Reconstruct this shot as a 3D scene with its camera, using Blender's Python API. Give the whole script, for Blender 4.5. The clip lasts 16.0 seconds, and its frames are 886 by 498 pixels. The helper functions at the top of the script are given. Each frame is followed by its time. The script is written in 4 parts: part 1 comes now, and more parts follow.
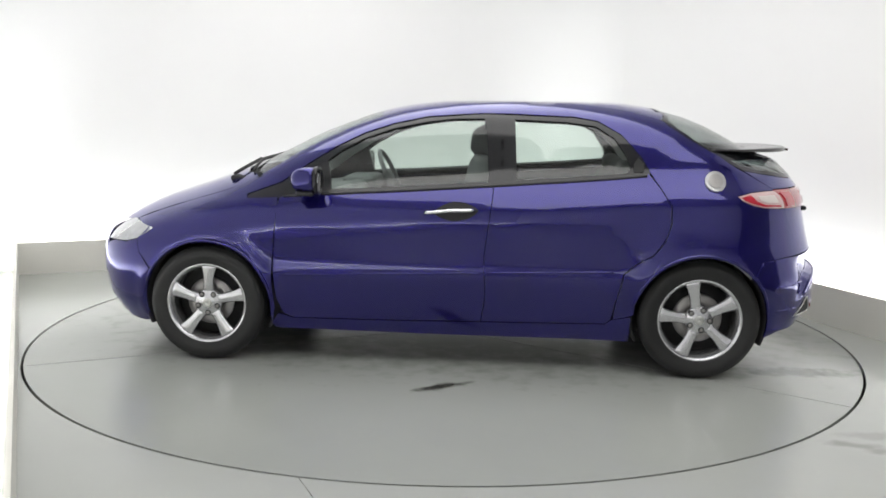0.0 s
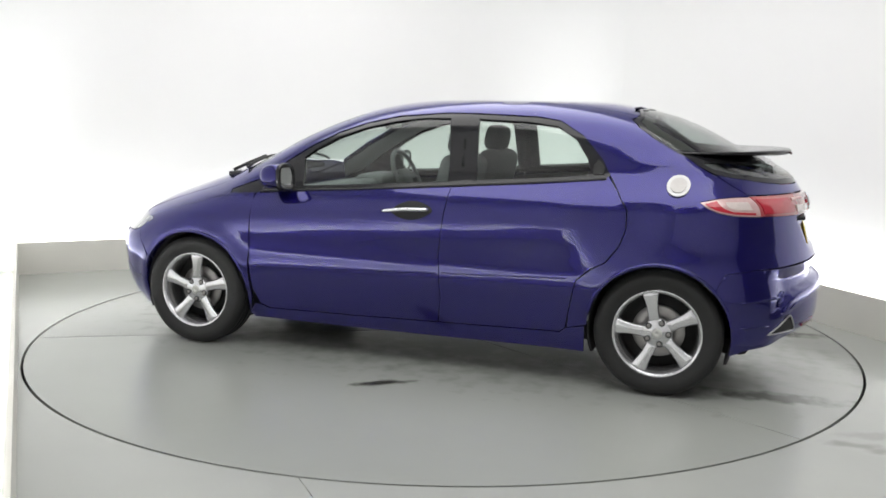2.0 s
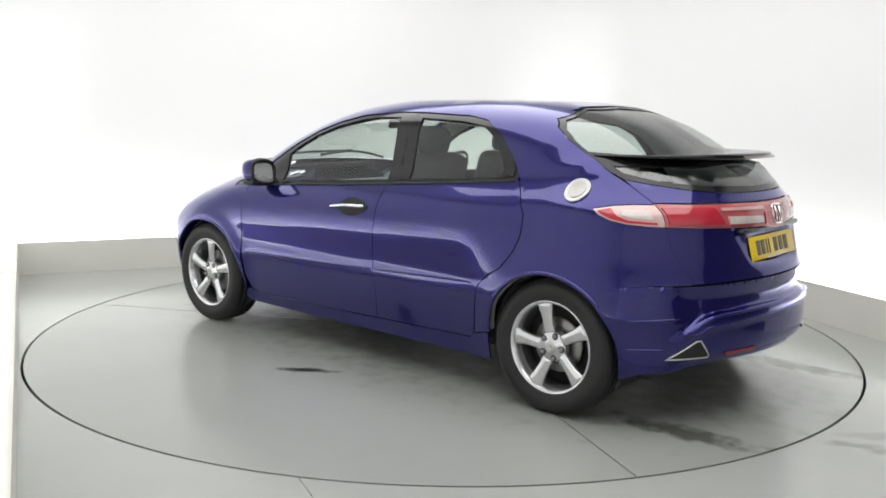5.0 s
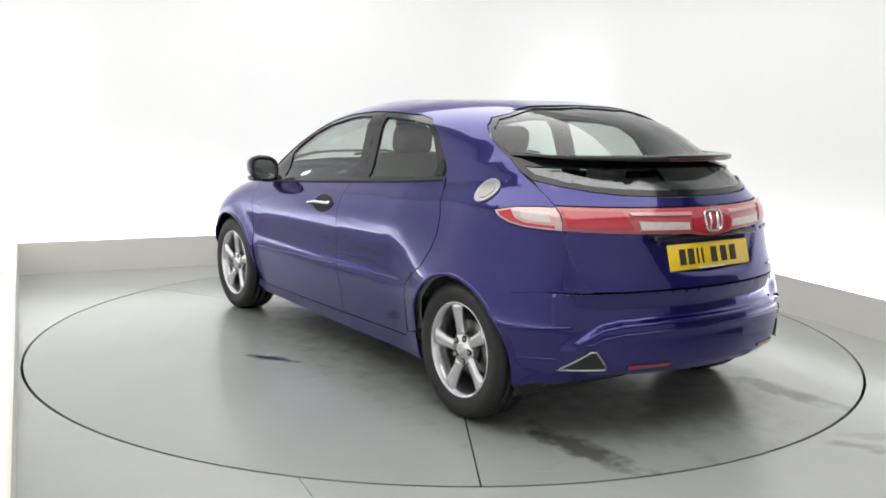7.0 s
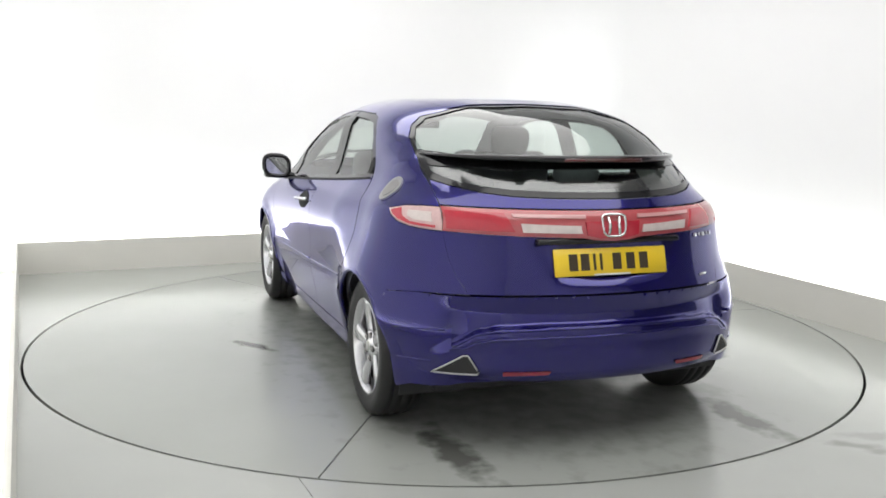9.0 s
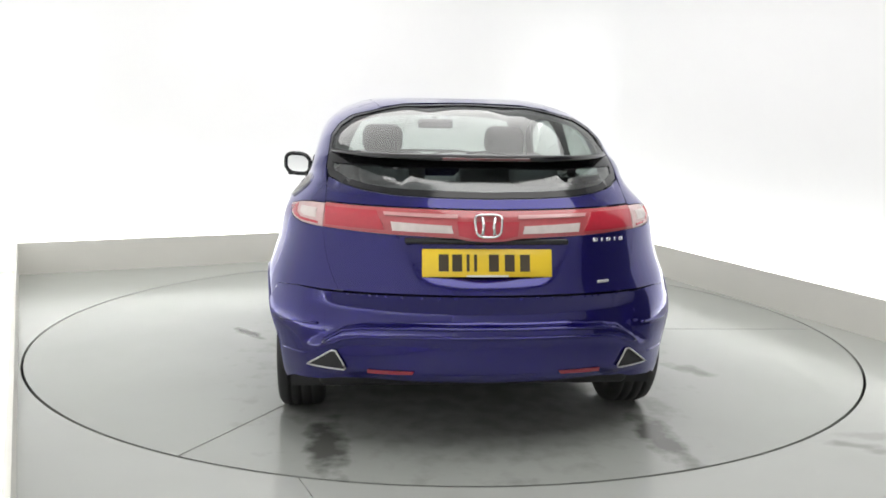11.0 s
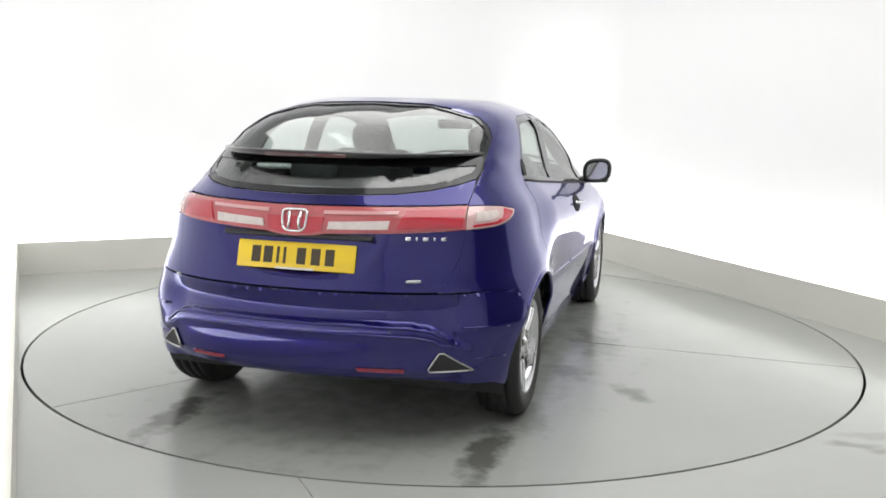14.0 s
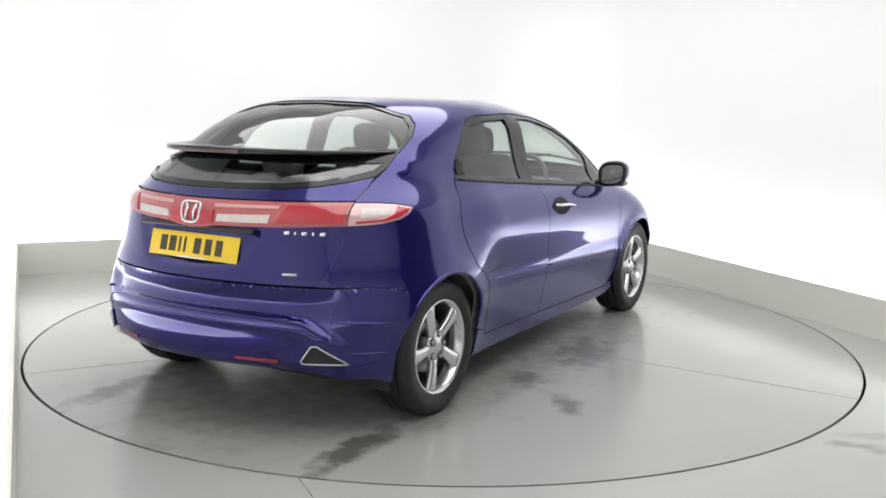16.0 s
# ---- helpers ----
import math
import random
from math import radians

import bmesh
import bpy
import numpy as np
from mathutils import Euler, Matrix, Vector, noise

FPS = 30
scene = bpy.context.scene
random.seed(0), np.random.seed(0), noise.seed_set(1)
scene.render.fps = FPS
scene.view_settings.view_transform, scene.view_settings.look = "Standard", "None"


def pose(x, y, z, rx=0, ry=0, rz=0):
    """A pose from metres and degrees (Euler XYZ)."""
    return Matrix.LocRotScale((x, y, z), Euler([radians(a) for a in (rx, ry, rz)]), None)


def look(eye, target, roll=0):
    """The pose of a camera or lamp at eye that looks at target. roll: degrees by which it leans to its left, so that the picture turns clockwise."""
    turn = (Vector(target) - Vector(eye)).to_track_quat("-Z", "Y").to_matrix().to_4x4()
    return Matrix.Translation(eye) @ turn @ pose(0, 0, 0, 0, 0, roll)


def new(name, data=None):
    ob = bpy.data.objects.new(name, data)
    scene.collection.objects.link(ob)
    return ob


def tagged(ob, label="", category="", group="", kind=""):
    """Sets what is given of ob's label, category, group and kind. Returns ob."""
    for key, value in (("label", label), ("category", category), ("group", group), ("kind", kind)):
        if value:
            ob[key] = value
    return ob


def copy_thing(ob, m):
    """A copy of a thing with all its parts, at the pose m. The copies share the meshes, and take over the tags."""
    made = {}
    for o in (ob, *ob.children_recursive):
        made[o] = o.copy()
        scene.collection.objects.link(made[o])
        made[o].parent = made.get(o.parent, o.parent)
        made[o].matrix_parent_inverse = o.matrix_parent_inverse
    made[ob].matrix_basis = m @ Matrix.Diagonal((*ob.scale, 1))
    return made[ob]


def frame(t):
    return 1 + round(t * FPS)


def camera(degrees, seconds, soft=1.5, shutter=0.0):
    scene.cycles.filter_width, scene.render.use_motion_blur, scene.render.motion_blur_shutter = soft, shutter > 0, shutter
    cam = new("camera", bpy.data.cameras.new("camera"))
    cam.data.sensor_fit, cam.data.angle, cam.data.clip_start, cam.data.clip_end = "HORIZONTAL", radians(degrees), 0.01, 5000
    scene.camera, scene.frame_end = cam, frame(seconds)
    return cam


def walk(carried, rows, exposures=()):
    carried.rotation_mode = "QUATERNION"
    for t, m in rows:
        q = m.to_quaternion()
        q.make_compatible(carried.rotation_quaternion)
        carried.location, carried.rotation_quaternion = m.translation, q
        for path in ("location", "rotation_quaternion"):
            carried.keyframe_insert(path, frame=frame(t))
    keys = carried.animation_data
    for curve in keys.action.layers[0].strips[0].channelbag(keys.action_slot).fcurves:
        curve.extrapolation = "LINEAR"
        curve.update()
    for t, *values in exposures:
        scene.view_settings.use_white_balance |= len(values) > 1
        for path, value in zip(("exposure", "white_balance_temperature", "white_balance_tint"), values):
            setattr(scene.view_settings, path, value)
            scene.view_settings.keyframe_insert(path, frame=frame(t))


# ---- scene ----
from mathutils.geometry import delaunay_2d_cdt

# The camera stands on a stand in the corner of a photo booth; the car turns before it.
cam = camera(51.7, 16.0, soft=1.7)
EYE = (0.0, -5.67, 1.40)
VIEW = look(EYE, (EYE[0] - 0.02412, EYE[1] + 9.8798, EYE[2] - 1.5455), roll=1.11)
walk(cam, [(0.0, VIEW), (16.0, VIEW)], exposures=[(0.0, 0.02), (3.5, 0.07), (7.0, 0.12), (12.5, 0.16), (16.0, 0.16)])

# ---- light ----
ROOM = 24.8          # degrees by which the booth is turned
world = bpy.data.worlds.new("world")
world.use_nodes = True
world.node_tree.nodes["Background"].inputs[0].default_value = (0.9, 0.95, 1.0, 1)
world.node_tree.nodes["Background"].inputs[1].default_value = 0.1
scene.world = world
scene.view_settings.exposure = 0.0


def booth(x, y, z=0.0):
    """A place in the booth's own axes."""
    return Matrix.Rotation(radians(ROOM), 4, "Z") @ Vector((x, y, z))


def softbox(x, y, z, sx, sy, watts):
    lamp = bpy.data.lights.new("softbox", "AREA")
    lamp.shape, lamp.size, lamp.size_y, lamp.energy = "RECTANGLE", sx, sy, watts
    lamp.color = (1.0, 0.99, 0.97)
    ob = new("softbox_lamp", lamp)
    ob.matrix_world = Matrix.Rotation(radians(ROOM), 4, "Z") @ pose(x, y, z)
    return ob


softbox(-0.1, -1.1, 3.30, 3.2, 6.6, 150)


def trough_lamp(m, length, watts):
    """A strip lamp that lies behind the board at a wall's foot and shines up the wall."""
    lamp = bpy.data.lights.new("trough_lamp", "AREA")
    lamp.shape, lamp.size, lamp.size_y, lamp.energy = "RECTANGLE", length, 0.10, watts
    lamp.color = (0.98, 1.0, 0.99)
    ob = new("trough_lamp", lamp)
    ob.matrix_world = m @ pose(0, 0, 0, 180, 0, 0)
    return ob


XL, XR, YB, YN, ZC, OFF = -2.46, 2.62, 2.79, -5.75, 3.4, 0.20
TURN = Matrix.Rotation(radians(ROOM), 4, "Z")
EAST = TURN @ Matrix.Translation((2.50, 0.3, 0)) @ Matrix.Rotation(radians(-1.87), 4, "Z") @ Matrix.Translation((-2.50, -0.3, 0))
trough_lamp(TURN @ pose(0.06, YB + 0.10, 0.06), 5.0, 36)
trough_lamp(TURN @ pose(XL - 0.10, -1.45, 0.06, 0, 0, 90), 8.4, 58)
trough_lamp(EAST @ pose(2.60, 0.1, 0.06, 0, 0, 90), 5.2, 36)


# ---- materials ----
def mat(name, color, rough=0.5, metal=0.0, noise_scale=8.0, vary=0.06, bump=0.0, bump_scale=60.0, coat=0.0):
    m = bpy.data.materials.new(name)
    m.use_nodes = True
    nt = m.node_tree
    b = nt.nodes["Principled BSDF"]
    b.inputs["Base Color"].default_value = (*color, 1)
    b.inputs["Roughness"].default_value = rough
    b.inputs["Metallic"].default_value = metal
    b.inputs["Coat Weight"].default_value = coat
    b.inputs["Coat Roughness"].default_value = 0.02
    co = nt.nodes.new("ShaderNodeTexCoord")
    if vary:
        n = nt.nodes.new("ShaderNodeTexNoise")
        n.inputs["Scale"].default_value, n.inputs["Detail"].default_value = noise_scale, 6
        nt.links.new(co.outputs["Object"], n.inputs["Vector"])
        mix = nt.nodes.new("ShaderNodeMix")
        mix.data_type = "RGBA"
        mix.inputs[6].default_value = (*[c * (1 - vary) for c in color], 1)
        mix.inputs[7].default_value = (*[min(1, c * (1 + vary)) for c in color], 1)
        nt.links.new(n.outputs["Fac"], mix.inputs[0])
        nt.links.new(mix.outputs[2], b.inputs["Base Color"])
    if bump:
        n2 = nt.nodes.new("ShaderNodeTexNoise")
        n2.inputs["Scale"].default_value, n2.inputs["Detail"].default_value = bump_scale, 4
        nt.links.new(co.outputs["Object"], n2.inputs["Vector"])
        bp = nt.nodes.new("ShaderNodeBump")
        bp.inputs["Strength"].default_value, bp.inputs["Distance"].default_value = bump, 0.01
        nt.links.new(n2.outputs["Fac"], bp.inputs["Height"])
        nt.links.new(bp.outputs["Normal"], b.inputs["Normal"])
    return m


WALL = mat("white_wall", (0.92, 0.92, 0.92), 0.7, vary=0.015, noise_scale=1.2, bump=0.05, bump_scale=3.0)
SKIRT = mat("skirting", (0.68, 0.67, 0.62), 0.5, vary=0.07, noise_scale=2.5, bump=0.04)
SOUTH = mat("pale_wall", (0.78, 0.78, 0.785), 0.8, vary=0.08)
CEIL = mat("pale_ceiling", (0.52, 0.52, 0.52), 0.8, vary=0.03)
UNSEEN_DARK = mat("unseen_dark_wall", (0.10, 0.10, 0.105), 0.6, vary=0.1)
PIT = mat("pit_shadow", (0.03, 0.03, 0.03), 0.9, vary=0.1)
DULL_RED = mat("unlit_red", (0.07, 0.008, 0.01), 0.15, vary=0.1, coat=1.0)
CAP = mat("brushed_cap", (0.42, 0.42, 0.42), 0.35, 0.8, vary=0.06, noise_scale=60)
HEADLAMP = mat("headlamp_glass", (0.45, 0.46, 0.48), 0.08, 0.4, vary=0.25, noise_scale=30, coat=1.0)
PAINT = mat("blue_paint", (0.0085, 0.0056, 0.122), 0.20, 0.6, vary=0.04, noise_scale=300.0, coat=1.0)
PAINT.node_tree.nodes["Principled BSDF"].inputs["Specular Tint"].default_value = (0.25, 0.2, 0.9, 1)
PAINT.node_tree.nodes["Principled BSDF"].inputs["Coat IOR"].default_value = 1.55
BLACK = mat("gloss_black", (0.012, 0.012, 0.014), 0.12, vary=0.1)
DARK = mat("black_plastic", (0.018, 0.018, 0.019), 0.7, vary=0.2, bump=0.1)
RUBBER = mat("rubber", (0.013, 0.013, 0.0135), 0.6, vary=0.25, noise_scale=20, bump=0.05, bump_scale=120)
CHROME = mat("chrome", (0.80, 0.81, 0.82), 0.08, 1.0, vary=0.02)
SILVER = mat("silver", (0.58, 0.58, 0.56), 0.28, 0.85, vary=0.06, noise_scale=40)
ALLOY = mat("alloy", (0.64, 0.64, 0.66), 0.22, 0.9, vary=0.06, noise_scale=30)
STEEL = mat("steel", (0.35, 0.34, 0.33), 0.4, 0.9, vary=0.15, noise_scale=40)
TRIM = mat("door_trim", (0.10, 0.105, 0.105), 0.7, vary=0.12, noise_scale=30)
LINING = mat("roof_lining", (0.36, 0.37, 0.36), 0.9, vary=0.06, noise_scale=60)
FABRIC = mat("seat_cloth", (0.16, 0.165, 0.17), 0.9, vary=0.2, noise_scale=70, bump=0.15, bump_scale=200)
FABRIC_DARK = mat("dark_seat_cloth", (0.05, 0.055, 0.06), 0.9, vary=0.2, noise_scale=70, bump=0.15, bump_scale=200)
DASH = mat("dashboard", (0.17, 0.175, 0.18), 0.55, vary=0.1, noise_scale=30)
RED = mat("red_lens", (0.46, 0.022, 0.042), 0.12, vary=0.12, noise_scale=45, coat=1.0)
REFLEX = mat("red_reflector", (0.22, 0.006, 0.02), 0.15, vary=0.1, coat=1.0)
LENS_RED = mat("deep_red_lens", (0.46, 0.09, 0.10), 0.12, vary=0.15, noise_scale=40, coat=1.0)
PINK = mat("pale_lens", (0.62, 0.33, 0.33), 0.15, vary=0.1, noise_scale=40, coat=1.0)
LENS = mat("clear_lens", (0.62, 0.42, 0.41), 0.15, 0.1, vary=0.2, noise_scale=50, coat=1.0)
CLEAR = mat("clear_lamp_lens", (0.64, 0.56, 0.54), 0.2, vary=0.2, noise_scale=40, coat=1.0)
YELLOW = mat("plate_yellow", (0.86, 0.60, 0.03), 0.3, vary=0.05, noise_scale=12)
INK = mat("plate_black", (0.05, 0.035, 0.02), 0.4, vary=0.1)
WHITE = mat("white_print", (0.75, 0.74, 0.68), 0.4, vary=0.05)
MIRROR = mat("mirror", (0.85, 0.86, 0.87), 0.02, 1.0, vary=0.0)


def pane(name, tint, gloss_least=0.06, rough=0.02):
    """Thin glass: clear through, with its gloss."""
    m = bpy.data.materials.new(name)
    m.use_nodes = True
    nt = m.node_tree
    nt.nodes.remove(nt.nodes["Principled BSDF"])
    out = nt.nodes["Material Output"]
    clear, gloss, mix, lay = (nt.nodes.new("ShaderNode" + k) for k in ("BsdfTransparent", "BsdfGlossy", "MixShader", "LayerWeight"))
    power, gain = nt.nodes.new("ShaderNodeMath"), nt.nodes.new("ShaderNodeMath")
    power.operation, gain.operation = "POWER", "MULTIPLY_ADD"
    power.inputs[1].default_value, gain.inputs[1].default_value, gain.inputs[2].default_value = 4.0, 0.85, gloss_least
    clear.inputs[0].default_value = (*tint, 1)
    gloss.inputs["Roughness"].default_value = rough
    for a, b in ((lay.outputs["Facing"], power.inputs[0]), (power.outputs[0], gain.inputs[0]), (gain.outputs[0], mix.inputs[0]), (clear.outputs[0], mix.inputs[1]), (gloss.outputs[0], mix.inputs[2]), (mix.outputs[0], out.inputs[0])):
        nt.links.new(a, b)
    return m


GLASS = pane("window_glass", (0.76, 0.83, 0.79), 0.08)
TINT = pane("rear_glass", (0.62, 0.67, 0.65), 0.07)
SMOKE = pane("lower_rear_glass", (0.50, 0.56, 0.55), 0.18, 0.16)


def marked_floor(name, color, marks):
    """Grey floor paint with the dark stains, and the painted shade, that lie on the turntable."""
    m = mat(name, color, 0.26, vary=0.07, noise_scale=1.6, bump=0.02, bump_scale=14.0)
    nt = m.node_tree
    b = nt.nodes["Principled BSDF"]
    co = nt.nodes.new("ShaderNodeTexCoord")
    rag = nt.nodes.new("ShaderNodeTexNoise")
    rag.inputs["Scale"].default_value, rag.inputs["Detail"].default_value = 9.0, 5
    nt.links.new(co.outputs["Object"], rag.inputs["Vector"])
    patch, shine = nt.nodes.new("ShaderNodeTexNoise"), nt.nodes.new("ShaderNodeMapRange")
    patch.inputs["Scale"].default_value, patch.inputs["Detail"].default_value = 1.1, 6
    shine.inputs[1].default_value, shine.inputs[2].default_value, shine.inputs[3].default_value, shine.inputs[4].default_value = 0.2, 0.8, 0.17, 0.26
    nt.links.new(co.outputs["Object"], patch.inputs["Vector"])
    nt.links.new(patch.outputs["Fac"], shine.inputs[0])
    nt.links.new(shine.outputs[0], b.inputs["Roughness"])
    total = None
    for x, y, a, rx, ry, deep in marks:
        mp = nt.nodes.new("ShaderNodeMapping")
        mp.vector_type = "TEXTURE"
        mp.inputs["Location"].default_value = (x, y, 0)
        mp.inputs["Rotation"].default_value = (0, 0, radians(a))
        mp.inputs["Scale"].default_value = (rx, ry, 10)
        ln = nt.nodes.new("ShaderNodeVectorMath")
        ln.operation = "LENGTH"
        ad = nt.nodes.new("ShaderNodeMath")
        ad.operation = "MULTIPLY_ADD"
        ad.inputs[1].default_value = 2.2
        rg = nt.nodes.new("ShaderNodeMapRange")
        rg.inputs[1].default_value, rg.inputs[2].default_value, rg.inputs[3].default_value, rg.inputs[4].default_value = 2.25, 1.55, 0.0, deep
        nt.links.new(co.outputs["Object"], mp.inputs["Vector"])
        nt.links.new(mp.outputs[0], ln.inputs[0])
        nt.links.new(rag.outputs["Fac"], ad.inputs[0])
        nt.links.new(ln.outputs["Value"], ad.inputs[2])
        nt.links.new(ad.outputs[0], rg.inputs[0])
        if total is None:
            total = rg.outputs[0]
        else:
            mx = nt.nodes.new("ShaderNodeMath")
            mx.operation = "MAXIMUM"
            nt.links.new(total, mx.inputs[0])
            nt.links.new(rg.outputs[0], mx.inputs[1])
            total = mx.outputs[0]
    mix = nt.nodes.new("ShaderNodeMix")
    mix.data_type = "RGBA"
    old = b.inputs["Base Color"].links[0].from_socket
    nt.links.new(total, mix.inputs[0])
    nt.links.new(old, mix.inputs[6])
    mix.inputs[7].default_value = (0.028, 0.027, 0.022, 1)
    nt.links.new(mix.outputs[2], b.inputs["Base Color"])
    return m


# First: shade under the car, with damp, painted in; the rest are stains.
STAINS_AND_SHADE = ((-0.15, 0.0, 0, 1.95, 0.95, 0.26), (-0.10, 1.20, 36, 0.17, 0.040, 0.95), (-1.98, 0.67, 4, 0.36, 0.085, 0.72), (-1.95, -0.76, 2, 0.36, 0.09, 0.72), (-0.68, -0.92, 15, 0.17, 0.10, 0.5),
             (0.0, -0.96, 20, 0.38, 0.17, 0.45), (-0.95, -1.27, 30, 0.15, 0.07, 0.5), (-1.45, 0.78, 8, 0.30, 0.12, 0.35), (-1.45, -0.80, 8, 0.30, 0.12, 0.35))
TABLE = marked_floor("turntable_paint", (0.345, 0.357, 0.336), STAINS_AND_SHADE)
FLOOR = marked_floor("painted_floor", (0.40, 0.412, 0.388), ((0.78, -2.48, -40, 0.14, 0.05, 0.35), (0.92, -2.62, -30, 0.16, 0.05, 0.3), (1.02, -2.45, -20, 0.2, 0.06, 0.2)))


# ---- helpers for meshes ----
def mesh_ob(name, bm, material, parent=None, label="", smooth=True):
    me = bpy.data.meshes.new(name)
    bm.to_mesh(me)
    bm.free()
    me.materials.append(material)
    me.polygons.foreach_set("use_smooth", [smooth] * len(me.polygons))
    ob = new(name, me)
    if parent:
        ob.parent = parent
    if label:
        tagged(ob, label)
    return ob


def box(bm, x0, x1, y0, y1, z0, z1, m=None):
    r = bmesh.ops.create_cube(bm, size=1.0)
    vs = r["verts"]
    for v in vs:
        v.co = Vector(((x0 + x1) / 2 + v.co.x * (x1 - x0), (y0 + y1) / 2 + v.co.y * (y1 - y0), (z0 + z1) / 2 + v.co.z * (z1 - z0)))
    if m is not None:
        bmesh.ops.transform(bm, matrix=m, verts=vs)
    return vs


# ---- the booth ----

def slab(name, x0, x1, y0, y1, z0, z1, material, label, category):
    bm = bmesh.new()
    box(bm, x0, x1, y0, y1, z0, z1)
    ob = mesh_ob(name, bm, material, smooth=False)
    ob.matrix_world = TURN
    return tagged(ob, label, category, kind="structure")


LIT = "plain white booth wall lit from its foot"
slab("wall_west", XL - OFF - 0.12, XL - OFF, YN, YB + OFF, -0.1, ZC, WALL, LIT, "wall")
slab("wall_east", 2.50 + OFF, 2.62 + OFF, -2.6, YB + OFF + 0.05, -0.1, ZC, WALL, LIT, "wall").matrix_world = EAST
# Out of view: made dark so that the car's flank mirrors less light.
slab("wall_east_near", 2.50 + OFF, 2.62 + OFF, YN - 0.1, -2.6, -0.1, ZC, UNSEEN_DARK, "unseen dark stretch of booth wall, added to darken reflections", "wall").matrix_world = EAST
slab("wall_north", XL - OFF - 0.12, XR + OFF + 0.2, YB + OFF, YB + OFF + 0.12, -0.1, ZC, WALL, LIT, "wall")
slab("wall_south", XL - OFF - 0.12, XR + OFF + 0.4, YN - 0.12, YN, -0.1, ZC, SOUTH, "plain pale booth wall", "wall")
slab("ceiling", XL - OFF - 0.12, XR + OFF + 0.2, YN - 0.12, YB + OFF + 0.12, ZC, ZC + 0.1, CEIL, "plain pale booth ceiling", "ceiling")
slab("ground_slab", XL - OFF - 0.12, XR + OFF + 0.2, YN - 0.12, YB + OFF + 0.12, -0.22, -0.15, PIT, "dark slab below the floor", "ground")
for nm, a in (("baseboard_west", (XL - 0.02, XL, YN, YB)), ("baseboard_north", (XL - 0.02, XR - 0.04, YB, YB + 0.02))):
    slab(nm, *a, 0.0, 0.257, SKIRT, "off-white board along the foot of the wall", "baseboard")

# the wall runs round the far corner in a curve above the board
for nm in ("cove_east",):
    bm = bmesh.new()
    rad, n = 0.9, 26
    oy = YB + OFF - rad
    ox = 2.50 + OFF + 0.03265 * (oy - 0.3) - rad * 1.0005
    low, high = [], []
    for k in range(n + 1):
        a = radians(-1.87 + 91.87 * k / n)
        for lst, z in ((low, 0.30), (high, ZC)):
            lst.append(bm.verts.new((ox + (rad - 0.002) * math.cos(a), oy + (rad - 0.002) * math.sin(a), z)))
    for k in range(n):
        bm.faces.new((low[k], low[k + 1], high[k + 1], high[k]))
    bmesh.ops.recalc_face_normals(bm, faces=bm.faces)
    ob = mesh_ob(nm, bm, WALL)
    ob.matrix_world = TURN
    tagged(ob, "curved white corner of the booth", "wall", kind="structure")

slab("baseboard_east", 2.50, 2.52, -2.6, YB, 0.0, 0.257, SKIRT, "off-white board along the foot of the wall", "baseboard").matrix_world = EAST

# floor sheets round the turntable, with a joint between them
RING, JOINT = 2.449, -1.49


def floor_sheet(x0, x1, y0, y1, parent):
    n = 220
    hole = [Vector((RING * math.cos(2 * math.pi * k / n), RING * math.sin(2 * math.pi * k / n))) for k in range(n)]
    pts = [Vector(q) for q in ((x0, y0), (x1, y0), (x1, y1), (x0, y1))] + hole
    edges = [(k, (k + 1) % 4) for k in range(4)] + [(4 + k, 4 + (k + 1) % n) for k in range(n)]
    vs, es, fs, ov, oe, of = delaunay_2d_cdt(pts, edges, [], 0, 1e-5)
    bm = bmesh.new()
    bv = [bm.verts.new((v.x, v.y, 0)) for v in vs]
    for f in fs:
        c = sum((vs[i] for i in f), Vector((0, 0))) / len(f)
        if c.length > RING * 0.9995 and x0 < c.x < x1 and y0 < c.y < y1 and all(x0 - 1e-4 <= vs[i].x <= x1 + 1e-4 for i in f):
            bm.faces.new([bv[i] for i in f])
    r = bmesh.ops.extrude_face_region(bm, geom=bm.faces[:])
    bmesh.ops.translate(bm, vec=(0, 0, -0.02), verts=[g for g in r["geom"] if isinstance(g, bmesh.types.BMVert)])
    bmesh.ops.delete(bm, geom=[v for v in bm.verts if not v.link_faces], context="VERTS")
    bmesh.ops.recalc_face_normals(bm, faces=bm.faces)
    return mesh_ob("floor_sheet", bm, FLOOR, parent, smooth=False)


floor = new("floor")
floor.matrix_world = TURN
tagged(floor, "grey painted booth floor with a fine joint", "floor", kind="structure")
floor_sheet(JOINT + 0.0015, XR + OFF, YN, -0.2, floor)
floor_sheet(XL - OFF, JOINT - 0.0015, YN, -0.2, floor)
floor_sheet(XL - OFF, XR + OFF, -0.2, YB + OFF, floor)

# turntable in three sectors
table = new("turntable")
tagged(table, "round grey painted car turntable set flush in the floor", "turntable")
bm = bmesh.new()
n = 70
vs = [bm.verts.new((0.004, 0.0023, 0))] + [bm.verts.new((2.434 * math.cos(a), 2.434 * math.sin(a), 0)) for a in np.linspace(0.0014, 2 * math.pi / 3 - 0.0014, n)]
top = [bm.faces.new((vs[0], vs[k], vs[k + 1])) for k in range(1, n)]
r = bmesh.ops.extrude_face_region(bm, geom=top)
bmesh.ops.translate(bm, vec=(0, 0, -0.03), verts=[g for g in r["geom"] if isinstance(g, bmesh.types.BMVert)])
bmesh.ops.recalc_face_normals(bm, faces=bm.faces)
SECTOR = bm
